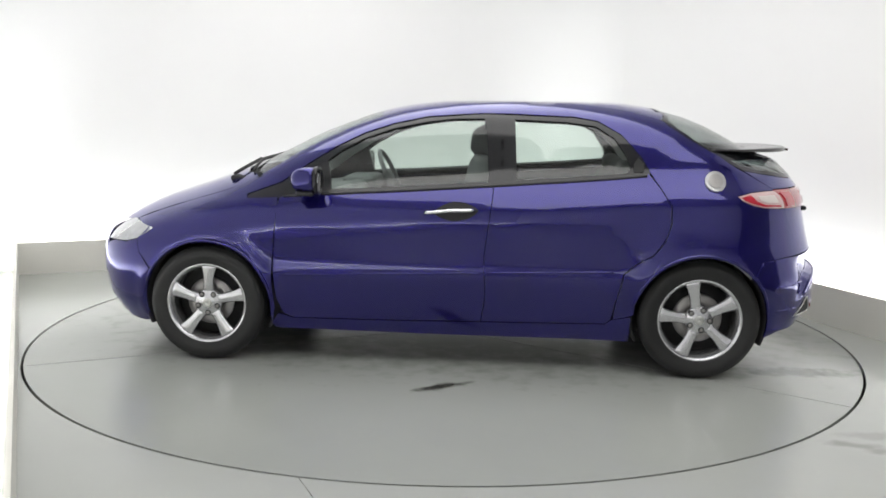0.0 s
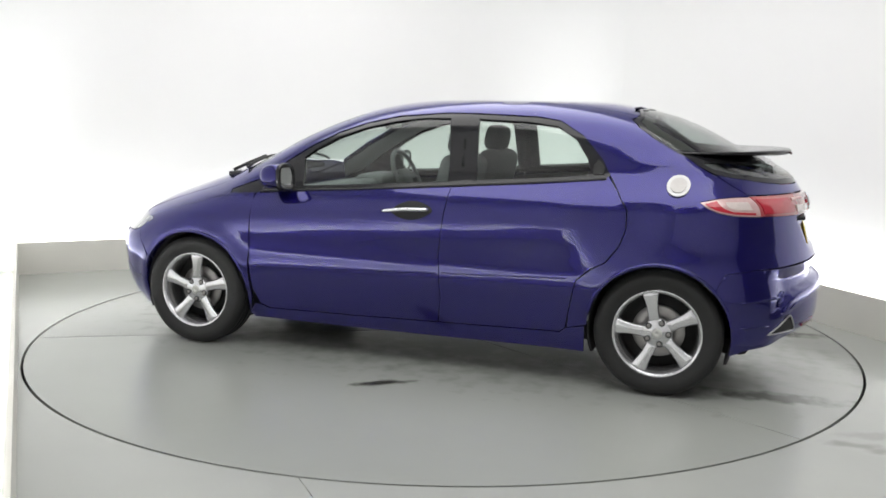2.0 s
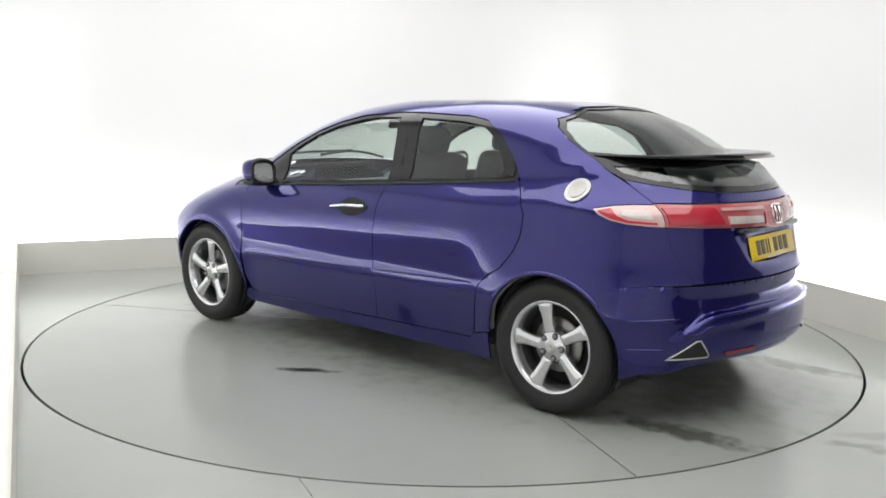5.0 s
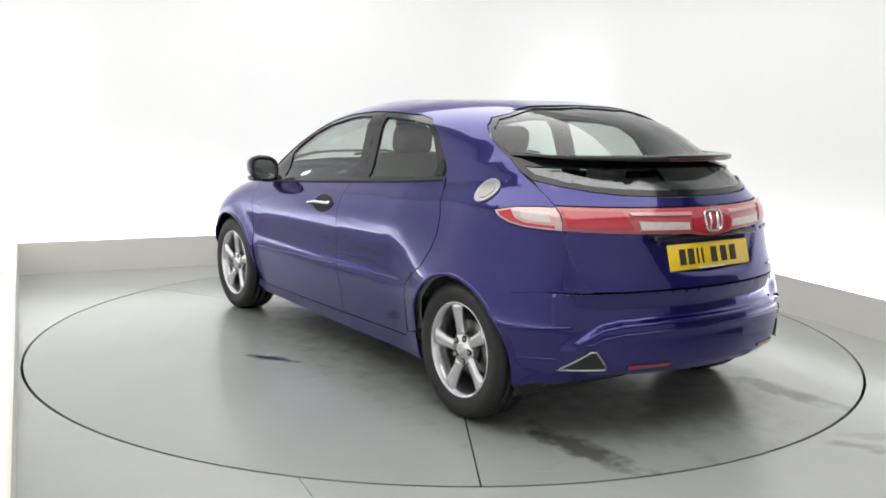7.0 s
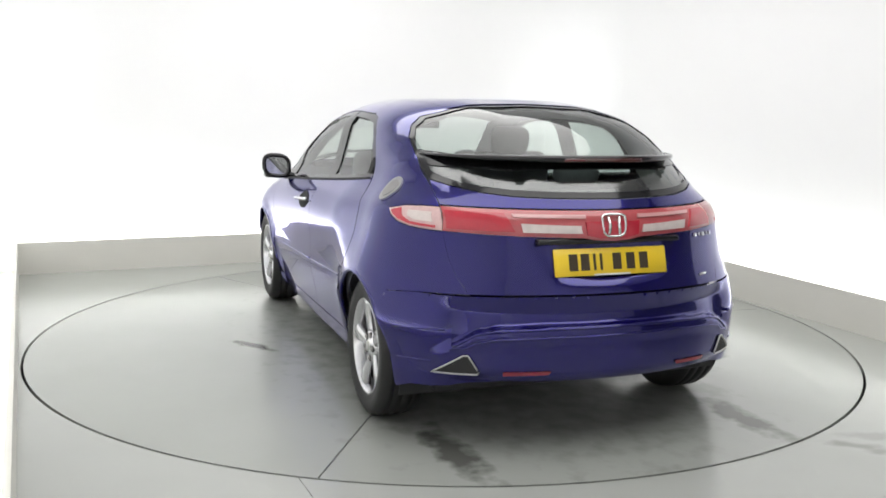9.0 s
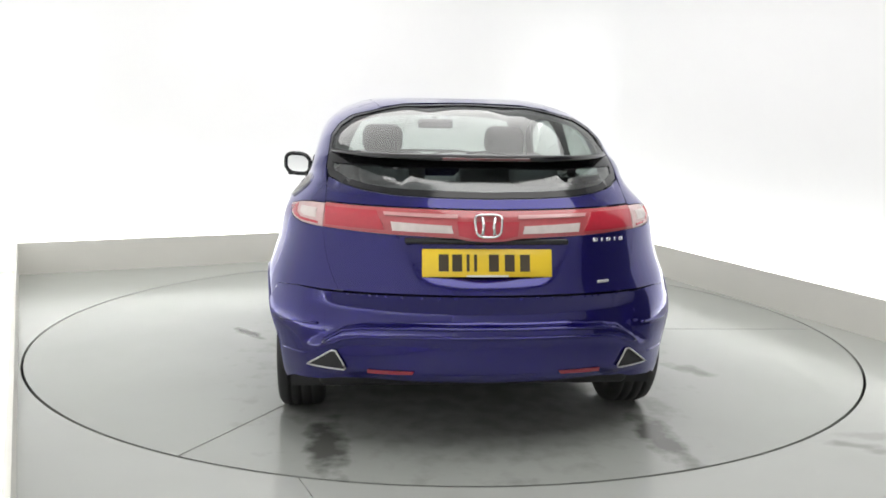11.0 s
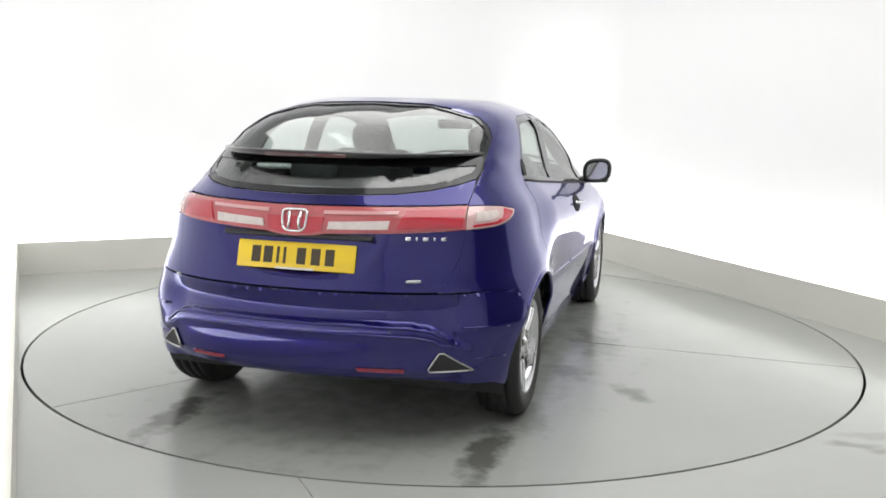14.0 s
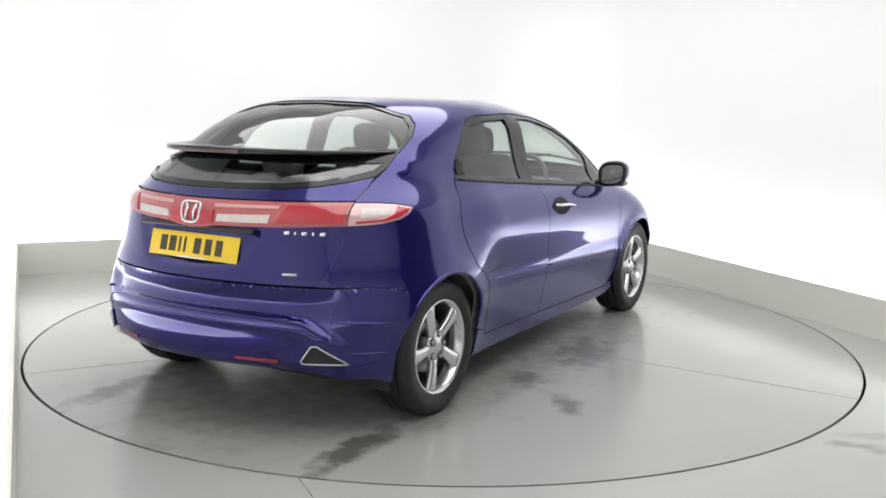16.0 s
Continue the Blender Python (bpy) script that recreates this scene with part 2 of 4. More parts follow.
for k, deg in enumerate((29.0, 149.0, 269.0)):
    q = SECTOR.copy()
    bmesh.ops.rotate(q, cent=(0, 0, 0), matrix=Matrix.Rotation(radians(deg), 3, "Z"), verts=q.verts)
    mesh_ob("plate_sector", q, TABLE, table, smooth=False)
SECTOR.free()


# ---- the car's outer surface ----
# Centre-line from the front apron over the roof to the rear apron: x, z, depth of the rounding, its exponent.
SPINE = [(2.02, 0.17, 0.55, 2.3), (2.11, 0.30, 0.55, 2.3), (2.14, 0.46, 0.60, 2.3), (2.12, 0.60, 0.55, 2.3), (2.03, 0.70, 0.45, 2.3),
         (1.80, 0.825, 0.35, 2.4), (1.48, 0.938, 0.28, 2.5), (1.22, 1.034, 0.26, 2.5), (1.045, 1.120, 0.26, 2.5), (0.76, 1.260, 0.25, 2.7),
         (0.41, 1.382, 0.25, 2.9), (0.06, 1.437, 0.23, 3.0), (-0.28, 1.456, 0.22, 3.1), (-0.62, 1.456, 0.22, 3.1), (-0.957, 1.434, 0.24, 3.0),
         (-1.226, 1.388, 0.28, 2.8), (-1.43, 1.316, 0.32, 2.6), (-1.67, 1.192, 0.42, 2.45), (-1.845, 1.135, 0.58, 2.1), (-1.935, 1.03, 0.68, 1.95),
         (-1.985, 0.95, 0.76, 1.8), (-2.00, 0.86, 0.78, 1.75), (-2.03, 0.74, 0.78, 1.75), (-2.065, 0.62, 0.75, 1.8), (-2.085, 0.48, 0.70, 1.9),
         (-2.085, 0.36, 0.66, 2.0), (-2.06, 0.26, 0.62, 2.0), (-2.00, 0.17, 0.60, 2.0)]
WIDTH_Z = [0.10, 0.18, 0.25, 0.35, 0.46, 0.50, 0.53, 0.58, 0.65, 0.72, 0.80, 0.86, 0.92, 0.96, 1.00, 1.05, 1.15, 1.30, 1.45, 1.6]
WIDTH_Y = [0.77, 0.798, 0.815, 0.838, 0.862, 0.869, 0.868, 0.865, 0.870, 0.878, 0.882, 0.874, 0.847, 0.810, 0.773, 0.743, 0.714, 0.672, 0.608, 0.53]
PLAN_X = [-2.4, -1.25, -0.7, 0.0, 0.9, 1.3, 1.6, 1.9, 2.3]
PLAN_K = [1.025, 1.025, 1.0, 1.0, 1.0, 1.008, 0.99, 0.945, 0.86]
HUB_F, HUB_R, HUB_Z = 1.3175, -1.3175, 0.312


def smooth_table(xs, ys, n=1600, wide=30):
    """A smoothed dense version of a table."""
    q = np.linspace(xs[0], xs[-1], n)
    v = np.interp(q, xs, ys)
    k = np.exp(-np.linspace(-2.2, 2.2, 2 * wide + 1) ** 2)
    return q, np.convolve(np.pad(v, wide, "edge"), k / k.sum(), "valid")


def spline(points, per=20):
    p = np.array(points, float)
    p = np.vstack([2 * p[0] - p[1], p, 2 * p[-1] - p[-2]])
    t = np.linspace(0, 1, per, endpoint=False)[:, None]
    out = []
    for a, b, c, d in zip(p, p[1:], p[2:], p[3:]):
        out.append(0.5 * (2 * b + (c - a) * t + (2 * a - 5 * b + 4 * c - d) * t ** 2 + (3 * b - a - 3 * c + d) * t ** 3))
    return np.vstack(out + [p[-2:-1]])


SPINE_D = spline(SPINE)
# how far the tail is drawn in, by height
TUCK_Z, TUCK_Y = smooth_table([0.1, 0.24, 0.40, 0.55, 0.65, 0.72, 0.78, 0.85, 0.91, 0.96, 1.01, 1.06, 1.11, 1.16, 1.30, 1.6], [-0.03, -0.030, -0.020, -0.042, -0.030, 0.000, 0.026, 0.046, 0.048, 0.038, 0.030, 0.027, 0.026, 0.024, 0.016, 0.0], wide=120)
WZ, WY = smooth_table(WIDTH_Z, WIDTH_Y)
PX, PK = smooth_table(PLAN_X, PLAN_K, wide=90)
SX, SH = smooth_table([-2.2, -1.3, -0.3, 0.6, 1.2, 2.2], [0.045, 0.045, 0.01, -0.02, -0.08, -0.16], wide=90)
TOP = SPINE_D[80:341]
SEG_A, SEG_AB = TOP[:-1, :2], TOP[1:, :2] - TOP[:-1, :2]
# nose and tail by height: where the centre-line lies, the rounding's depth and its exponent
_nose = SPINE_D[:280]
_tail = SPINE_D[280:][::-1]
END_Z = np.linspace(0.0, 1.6, 1601)


def by_height(zs, vs, wide=40):
    v = np.interp(END_Z, zs, vs)
    k = np.exp(-np.linspace(-2.2, 2.2, 2 * wide + 1) ** 2)
    return np.convolve(np.pad(v, wide, "edge"), k / k.sum(), "valid")


NOSE = (by_height(_nose[:, 1], _nose[:, 0], 8), by_height([0.1, 0.3, 0.46, 0.60, 0.70, 0.82, 0.95, 1.1], [0.55, 0.55, 0.6, 0.6, 0.72, 0.80, 0.5, 0.3]), by_height([0.1, 0.8, 1.1], [2.3, 2.4, 2.6]))
TAIL = (by_height(_tail[:, 1], _tail[:, 0], 8), by_height([0.1, 0.26, 0.36, 0.48, 0.62, 0.74, 0.86, 0.95, 1.02, 1.09, 1.19, 1.31, 1.4], [0.60, 0.62, 0.66, 0.70, 0.75, 0.76, 0.71, 0.70, 0.74, 0.76, 0.68, 0.62, 0.55]),
        by_height([0.1, 0.36, 0.48, 0.62, 0.74, 0.86, 0.95, 1.02, 1.09, 1.19, 1.31, 1.45], [2.05, 2.05, 2.0, 2.0, 2.05, 2.1, 2.12, 2.15, 2.2, 2.45, 2.6, 2.8]))


def roundings(x, z):
    """For the top, the nose and the tail: depth inside as a share of the rounding, and the exponent."""
    p = np.stack([x, z], -1)
    d, r, n = np.empty(len(p)), np.empty(len(p)), np.empty(len(p))
    for i in range(0, len(p), 3000):
        q = p[i:i + 3000, None, :] - SEG_A[None]
        t = np.clip((q * SEG_AB).sum(-1) / (SEG_AB * SEG_AB).sum(-1), 0, 1)
        gap = q - t[..., None] * SEG_AB
        d2 = (gap * gap).sum(-1)
        k = d2.argmin(1)
        rows = np.arange(len(k))
        side = SEG_AB[k, 0] * q[rows, k, 1] - SEG_AB[k, 1] * q[rows, k, 0]
        d[i:i + 3000] = np.sqrt(d2[rows, k]) * np.where(side > 0, 1, -1)
        tt = t[rows, k]
        r[i:i + 3000] = TOP[k, 2] * (1 - tt) + TOP[k + 1, 2] * tt
        n[i:i + 3000] = TOP[k, 3] * (1 - tt) + TOP[k + 1, 3] * tt
    yield d / r, n
    for (line, deep, power), sign in ((NOSE, -1), (TAIL, 1)):
        yield sign * (x - np.interp(z, END_Z, line)) / np.interp(z, END_Z, deep), np.interp(z, END_Z, power)


def half_width(x, z):
    shift = np.interp(x, SX, SH)
    w = np.interp(z - shift * np.clip((z - 0.5) / 0.4, 0, 1), WZ, WY) * np.interp(x, PX, PK)
    u = np.clip((-0.75 - x) / 0.5, 0, 1)
    w = w - u * u * (3 - 2 * u) * np.interp(z, TUCK_Z, TUCK_Y)
    for hub in (HUB_F, HUB_R):
        r = np.hypot(x - hub, z - HUB_Z)
        w = w + (0.016 if hub > 0 else 0.004) * np.exp(-((r - 0.37) / 0.045) ** 2) * (z > 0.2)
    return w


def field(x, y, z):
    """Below 0 inside the car's outer surface, above 0 outside."""
    share = np.abs(y) / half_width(x, z)
    out = np.full(np.shape(x), -1.0)
    for s, n in roundings(x, z):
        out = np.maximum(out, share ** n + (1 - np.minimum(s, 1.0)) ** np.maximum(n, 2.2) - 1)
    return out


def solve(kind, a, b):
    """Points on the surface: 'side' from (x, z), 'top' from (x, y), 'rear' and 'front' from (y, z)."""
    a, b = np.asarray(a, float), np.asarray(b, float)
    if kind == "side":
        share = np.ones(a.shape)
        for s, n in roundings(a, b):
            s = np.clip(s, 0.0, 1.0)
            share = np.minimum(share, np.clip(1 - (1 - s) ** np.maximum(n, 2.2), 0, 1) ** (1 / n))
        return np.stack([a, half_width(a, b) * share, b], -1)
    lo, hi = {"top": (0.45, 1.6), "rear": (-0.9, -2.4), "front": (1.2, 2.4)}[kind]
    lo, hi = np.full(a.shape, lo), np.full(a.shape, hi)
    for _ in range(34):
        m = (lo + hi) / 2
        f = field(a, b, m) if kind == "top" else field(m, a, b)
        lo, hi = np.where(f < 0, m, lo), np.where(f < 0, hi, m)
    m = (lo + hi) / 2
    return np.stack([a, b, m], -1) if kind == "top" else np.stack([m, a, b], -1)


def normals(p, h=0.007):
    x, y, z = p.T
    y = np.where(np.abs(y) < 1e-6, 1e-6, y)
    g = np.stack([field(x + h, y, z) - field(x - h, y, z), field(x, y + h, z) - field(x, y - h, z), field(x, y, z + h) - field(x, y, z - h)], -1)
    return g / np.linalg.norm(g, axis=1)[:, None].clip(1e-9)


def part(name, bm, material, parent, label="", smooth=True):
    """One mesh under a thing or a part."""
    return mesh_ob(name, bm, material, parent, label, smooth)


def resample(pts, step=0.02, closed=True):
    p = np.array(pts, float)
    q = np.vstack([p, p[:1]]) if closed else p
    out = []
    for a, b in zip(q[:-1], q[1:]):
        n = max(1, int(np.ceil(np.hypot(*(b - a)) / step)))
        out.append(a + (b - a) * np.arange(n)[:, None] / n)
    if not closed:
        out.append(q[-1:])
    return np.vstack(out)


def bend(pts, per=6):
    """A smooth open curve through some points."""
    return spline(pts, per).tolist()


def inside(p, poly):
    x, y = p[:, 0], p[:, 1]
    res = np.zeros(len(p), bool)
    for (x0, y0), (x1, y1) in zip(poly, np.roll(poly, -1, 0)):
        c = (y0 > y) != (y1 > y)
        res ^= c & (x < (x1 - x0) * (y - y0) / ((y1 - y0) if y1 != y0 else 1e-12) + x0)
    return res


def near_edge(p, poly, gap):
    a, b = poly, np.roll(poly, -1, 0)
    ab = b - a
    q = p[:, None] - a[None]
    t = np.clip((q * ab).sum(-1) / (ab * ab).sum(-1).clip(1e-12), 0, 1)
    d = q - t[..., None] * ab
    return np.sqrt((d * d).sum(-1)).min(1) < gap


def inset_loop(poly, gap):
    area = 0.5 * np.sum(poly[:, 0] * np.roll(poly[:, 1], -1) - np.roll(poly[:, 0], -1) * poly[:, 1])
    e = np.roll(poly, -1, 0) - np.roll(poly, 1, 0)
    n = np.stack([-e[:, 1], e[:, 0]], -1) / np.linalg.norm(e, axis=1)[:, None].clip(1e-9)
    return poly + n * gap * (1 if area > 0 else -1)


def panel(name, kind, outline, material, parent, label="", grid=0.04, gap=0.0009, thick=0.008, lift=0.0, disp=None, flip=False, holes=(), inner=None, inner_depth=0.03, auto=False):
    """A sheet cut out of the car's outer surface. flip: on the car's other side. inner: material of a lining behind it."""
    loops = [inset_loop(resample(outline, grid * 0.5), gap)] + [inset_loop(resample(h, grid * 0.5), -gap) for h in holes]
    lo, hi = loops[0].min(0), loops[0].max(0)
    gx, gy = np.meshgrid(np.arange(lo[0] + grid / 2, hi[0], grid), np.arange(lo[1] + grid / 2, hi[1], grid))
    g = np.stack([gx.ravel(), gy.ravel()], -1)
    keep = inside(g, loops[0]) if len(g) else np.zeros(0, bool)
    g = g[keep]
    for lp in loops:
        if len(g):
            g = g[~near_edge(g, lp, grid * 0.4)]
    for lp in loops[1:]:
        if len(g):
            g = g[~inside(g, lp)]
    pts, edges = [], []
    for lp in loops:
        k = len(pts)
        pts += lp.tolist()
        edges += [(k + i, k + (i + 1) % len(lp)) for i in range(len(lp))]
    pts += g.tolist()
    vs, es, fs, ov, oe, of = delaunay_2d_cdt([Vector(q) for q in pts], edges, [], 0, 1e-5)
    v2 = np.array([(v.x, v.y) for v in vs])
    tri = np.array([f for f in fs if len(f) == 3])
    mid = v2[tri].mean(1)
    ok = inside(mid, loops[0])
    for lp in loops[1:]:
        ok &= ~inside(mid, lp)
    tri = tri[ok]
    p3 = solve(kind, v2[:, 0], v2[:, 1])
    nn = normals(p3)
    off = np.full(len(p3), lift)
    if disp is not None:
        off = off + disp(v2[:, 0], v2[:, 1])
    p3 = p3 + nn * off[:, None]
    fn = np.cross(p3[tri[:, 1]] - p3[tri[:, 0]], p3[tri[:, 2]] - p3[tri[:, 0]])
    back = (fn * nn[tri].mean(1)).sum(1) < 0
    tri[back] = tri[back][:, ::-1]
    # the edge that turns in
    seen = {}
    for a, b, c in tri.tolist():
        for e in ((a, b), (b, c), (c, a)):
            seen[e] = 1
    rim = [e for e in seen if (e[1], e[0]) not in seen]
    n0 = len(p3)
    ids = sorted({i for e in rim for i in e})
    top = {i: n0 + k for k, i in enumerate(ids)}
    low = {i: n0 + len(ids) + k for k, i in enumerate(ids)}
    allp = np.vstack([p3, p3[ids], p3[ids] - nn[ids] * thick])
    faces = tri.tolist() + [[top[b], top[a], low[a], low[b]] for a, b in rim]
    alln = np.vstack([nn, nn[ids], nn[ids]])

    def build(nm, pp, ff, custom, material, par, lab=""):
        pp = np.array(pp)
        if flip:
            pp = pp * np.array([1, -1, 1])
            ff = [f[::-1] for f in ff]
        me = bpy.data.meshes.new(nm)
        me.from_pydata(pp.tolist(), [], ff)
        me.materials.append(material)
        me.polygons.foreach_set("use_smooth", [True] * len(ff))
        me.update()
        if custom is not None:
            cn = custom * np.array([1, -1 if flip else 1, 1])
            loop_n = np.zeros((len(me.loops), 3))
            at = 0
            for poly, f in zip(me.polygons, ff):
                for i in f:
                    loop_n[at] = cn[i] if len(f) == 3 else poly.normal
                    at += 1
            me.normals_split_custom_set(loop_n.tolist())
        ob = new(nm, me)
        ob.parent = par
        if lab:
            tagged(ob, lab)
        return ob

    ob = build(name, allp, faces, None if (disp is not None or auto) else alln, material, parent, label)
    if inner:
        build("inner_trim", p3 - nn * inner_depth, [f[::-1] for f in tri.tolist()], -nn, inner, ob)
    return ob


def rbox(bm, c, size, r=0.02, m=None, seg=3):
    q = bmesh.new()
    bmesh.ops.create_cube(q, size=1.0)
    for v in q.verts:
        v.co = Vector((v.co.x * size[0], v.co.y * size[1], v.co.z * size[2]))
    bmesh.ops.bevel(q, geom=list(q.edges), offset=min(r, 0.49 * min(size)), segments=seg, affect="EDGES", profile=0.5)
    mm = Matrix.Translation(c) @ (m or Matrix())
    bmesh.ops.transform(q, matrix=mm, verts=q.verts)
    tmp = bpy.data.meshes.new("tmp")
    q.to_mesh(tmp)
    q.free()
    bm.from_mesh(tmp)
    bpy.data.meshes.remove(tmp)


def lathe(bm, prof, seg=48, closed=True):
    """Turns (radius, y) about the y axis."""
    rings = []
    for r, y in prof:
        rings.append([bm.verts.new((r * math.cos(2 * math.pi * k / seg), y, r * math.sin(2 * math.pi * k / seg))) for k in range(seg)])
    pairs = list(zip(rings, rings[1:])) + ([(rings[-1], rings[0])] if closed else [])
    for a, b in pairs:
        for k in range(seg):
            bm.faces.new((a[k], a[(k + 1) % seg], b[(k + 1) % seg], b[k]))
    bmesh.ops.recalc_face_normals(bm, faces=bm.faces)


def tube(bm, pts, r, seg=8, closed=False):
    pts = [Vector(p) for p in pts]
    n = len(pts)
    rings = []
    for i, p in enumerate(pts):
        a, b = pts[(i - 1) % n] if closed or i else pts[0], pts[(i + 1) % n] if closed or i < n - 1 else pts[-1]
        d = (b - a).normalized()
        s = d.cross(Vector((0.13, 0.31, 0.94))).normalized()
        u = d.cross(s)
        rings.append([bm.verts.new(p + (s * math.cos(2 * math.pi * k / seg) + u * math.sin(2 * math.pi * k / seg)) * r) for k in range(seg)])
    for i in range(n if closed else n - 1):
        a, b = rings[i], rings[(i + 1) % n]
        for k in range(seg):
            bm.faces.new((a[k], a[(k + 1) % seg], b[(k + 1) % seg], b[k]))
    if not closed:
        bm.faces.new(rings[0])
        bm.faces.new(rings[-1])
    bmesh.ops.recalc_face_normals(bm, faces=bm.faces)


# ---- the car ----
car = new("car")
tagged(car, "metallic blue-violet five-door hatchback parked on the turntable", "car")


def arc(hub, r, a0, a1, n=26):
    return [(hub + r * math.cos(radians(a0 + (a1 - a0) * k / n)), HUB_Z + r * math.sin(radians(a0 + (a1 - a0) * k / n))) for k in range(n + 1)]


# Lines on the flank, in x and z.
BELT = [(1.10, 0.895), (0.90, 0.908), (0.60, 0.932), (0.29, 0.952), (-0.22, 0.990), (-0.32, 0.998), (-0.70, 1.028), (-1.02, 1.058)]
HEAD = [(1.10, 0.905), (0.93, 0.978), (0.787, 1.080), (0.643, 1.172), (0.490, 1.250), (0.335, 1.303), (0.15, 1.344), (-0.13, 1.366), (-0.30, 1.367),
        (-0.60, 1.358), (-0.76, 1.335), (-0.885, 1.262), (-0.99, 1.15), (-1.035, 1.085), (-1.02, 1.058)]
AP = 0.348


def roof_line(x):
    """Half the width between the roof's two seams."""
    return float(np.interp(x, [-1.05, -0.8, -0.2, 0.2, 0.45], [0.412, 0.44, 0.46, 0.47, 0.475]))


roof_xs = np.linspace(0.42, -1.095, 30)
roof_ys = np.array([roof_line(x) for x in roof_xs])
roof_edge = solve("top", roof_xs, roof_ys)
# edge of the windscreen, from its foot to the roof
scr_x = np.array([1.06, 0.97, 0.85, 0.70, 0.55, 0.42])
scr_y = np.array([0.62, 0.595, 0.565, 0.535, 0.50, 0.47])
scr_edge = solve("top", scr_x, scr_y)
# edge of the tailgate, from the roof to the bumper, in y and z
GATE = [(0.40, 1.385), (0.475, 1.352), (0.555, 1.312), (0.600, 1.26), (0.622, 1.20), (0.636, 1.13), (0.642, 1.06), (0.650, 1.00), (0.660, 0.90), (0.648, 0.80), (0.625, 0.72), (0.592, 0.655)]
OLD_Y, OLD_Z = np.array(GATE).T
# the tailgate's upper edge follows the flank at these places
up_x, up_z = np.array([(-1.10, 1.352), (-1.145, 1.312), (-1.226, 1.26), (-1.335, 1.20), (-1.455, 1.13), (-1.585, 1.06)]).T
GATE[1:7] = [(float(a[1]), float(a[2])) for a in solve("side", up_x, up_z)]
gate_y, gate_z = np.array(GATE).T
GY = lambda z: float(np.interp(-z, -gate_z, gate_y))
GATE_WIDE = lambda z: GY(z) / float(np.interp(-z, -OLD_Z, OLD_Y))


def lx(u, z):
    """A place on the flank between the lamp's tip (0) and the tailgate's edge (1)."""
    return (-1.48 + u * (float(solve("rear", np.array([GY(z)]), np.array([z]))[0, 0]) + 1.48), z)


def gate_run(z0, z1, n=16):
    """The tailgate's edge on the flank between two heights."""
    return [lx(1.0, float(z)) for z in np.linspace(z0, z1, n)]


def side_of(q):
    return [(float(a[0]), float(a[2])) for a in q]



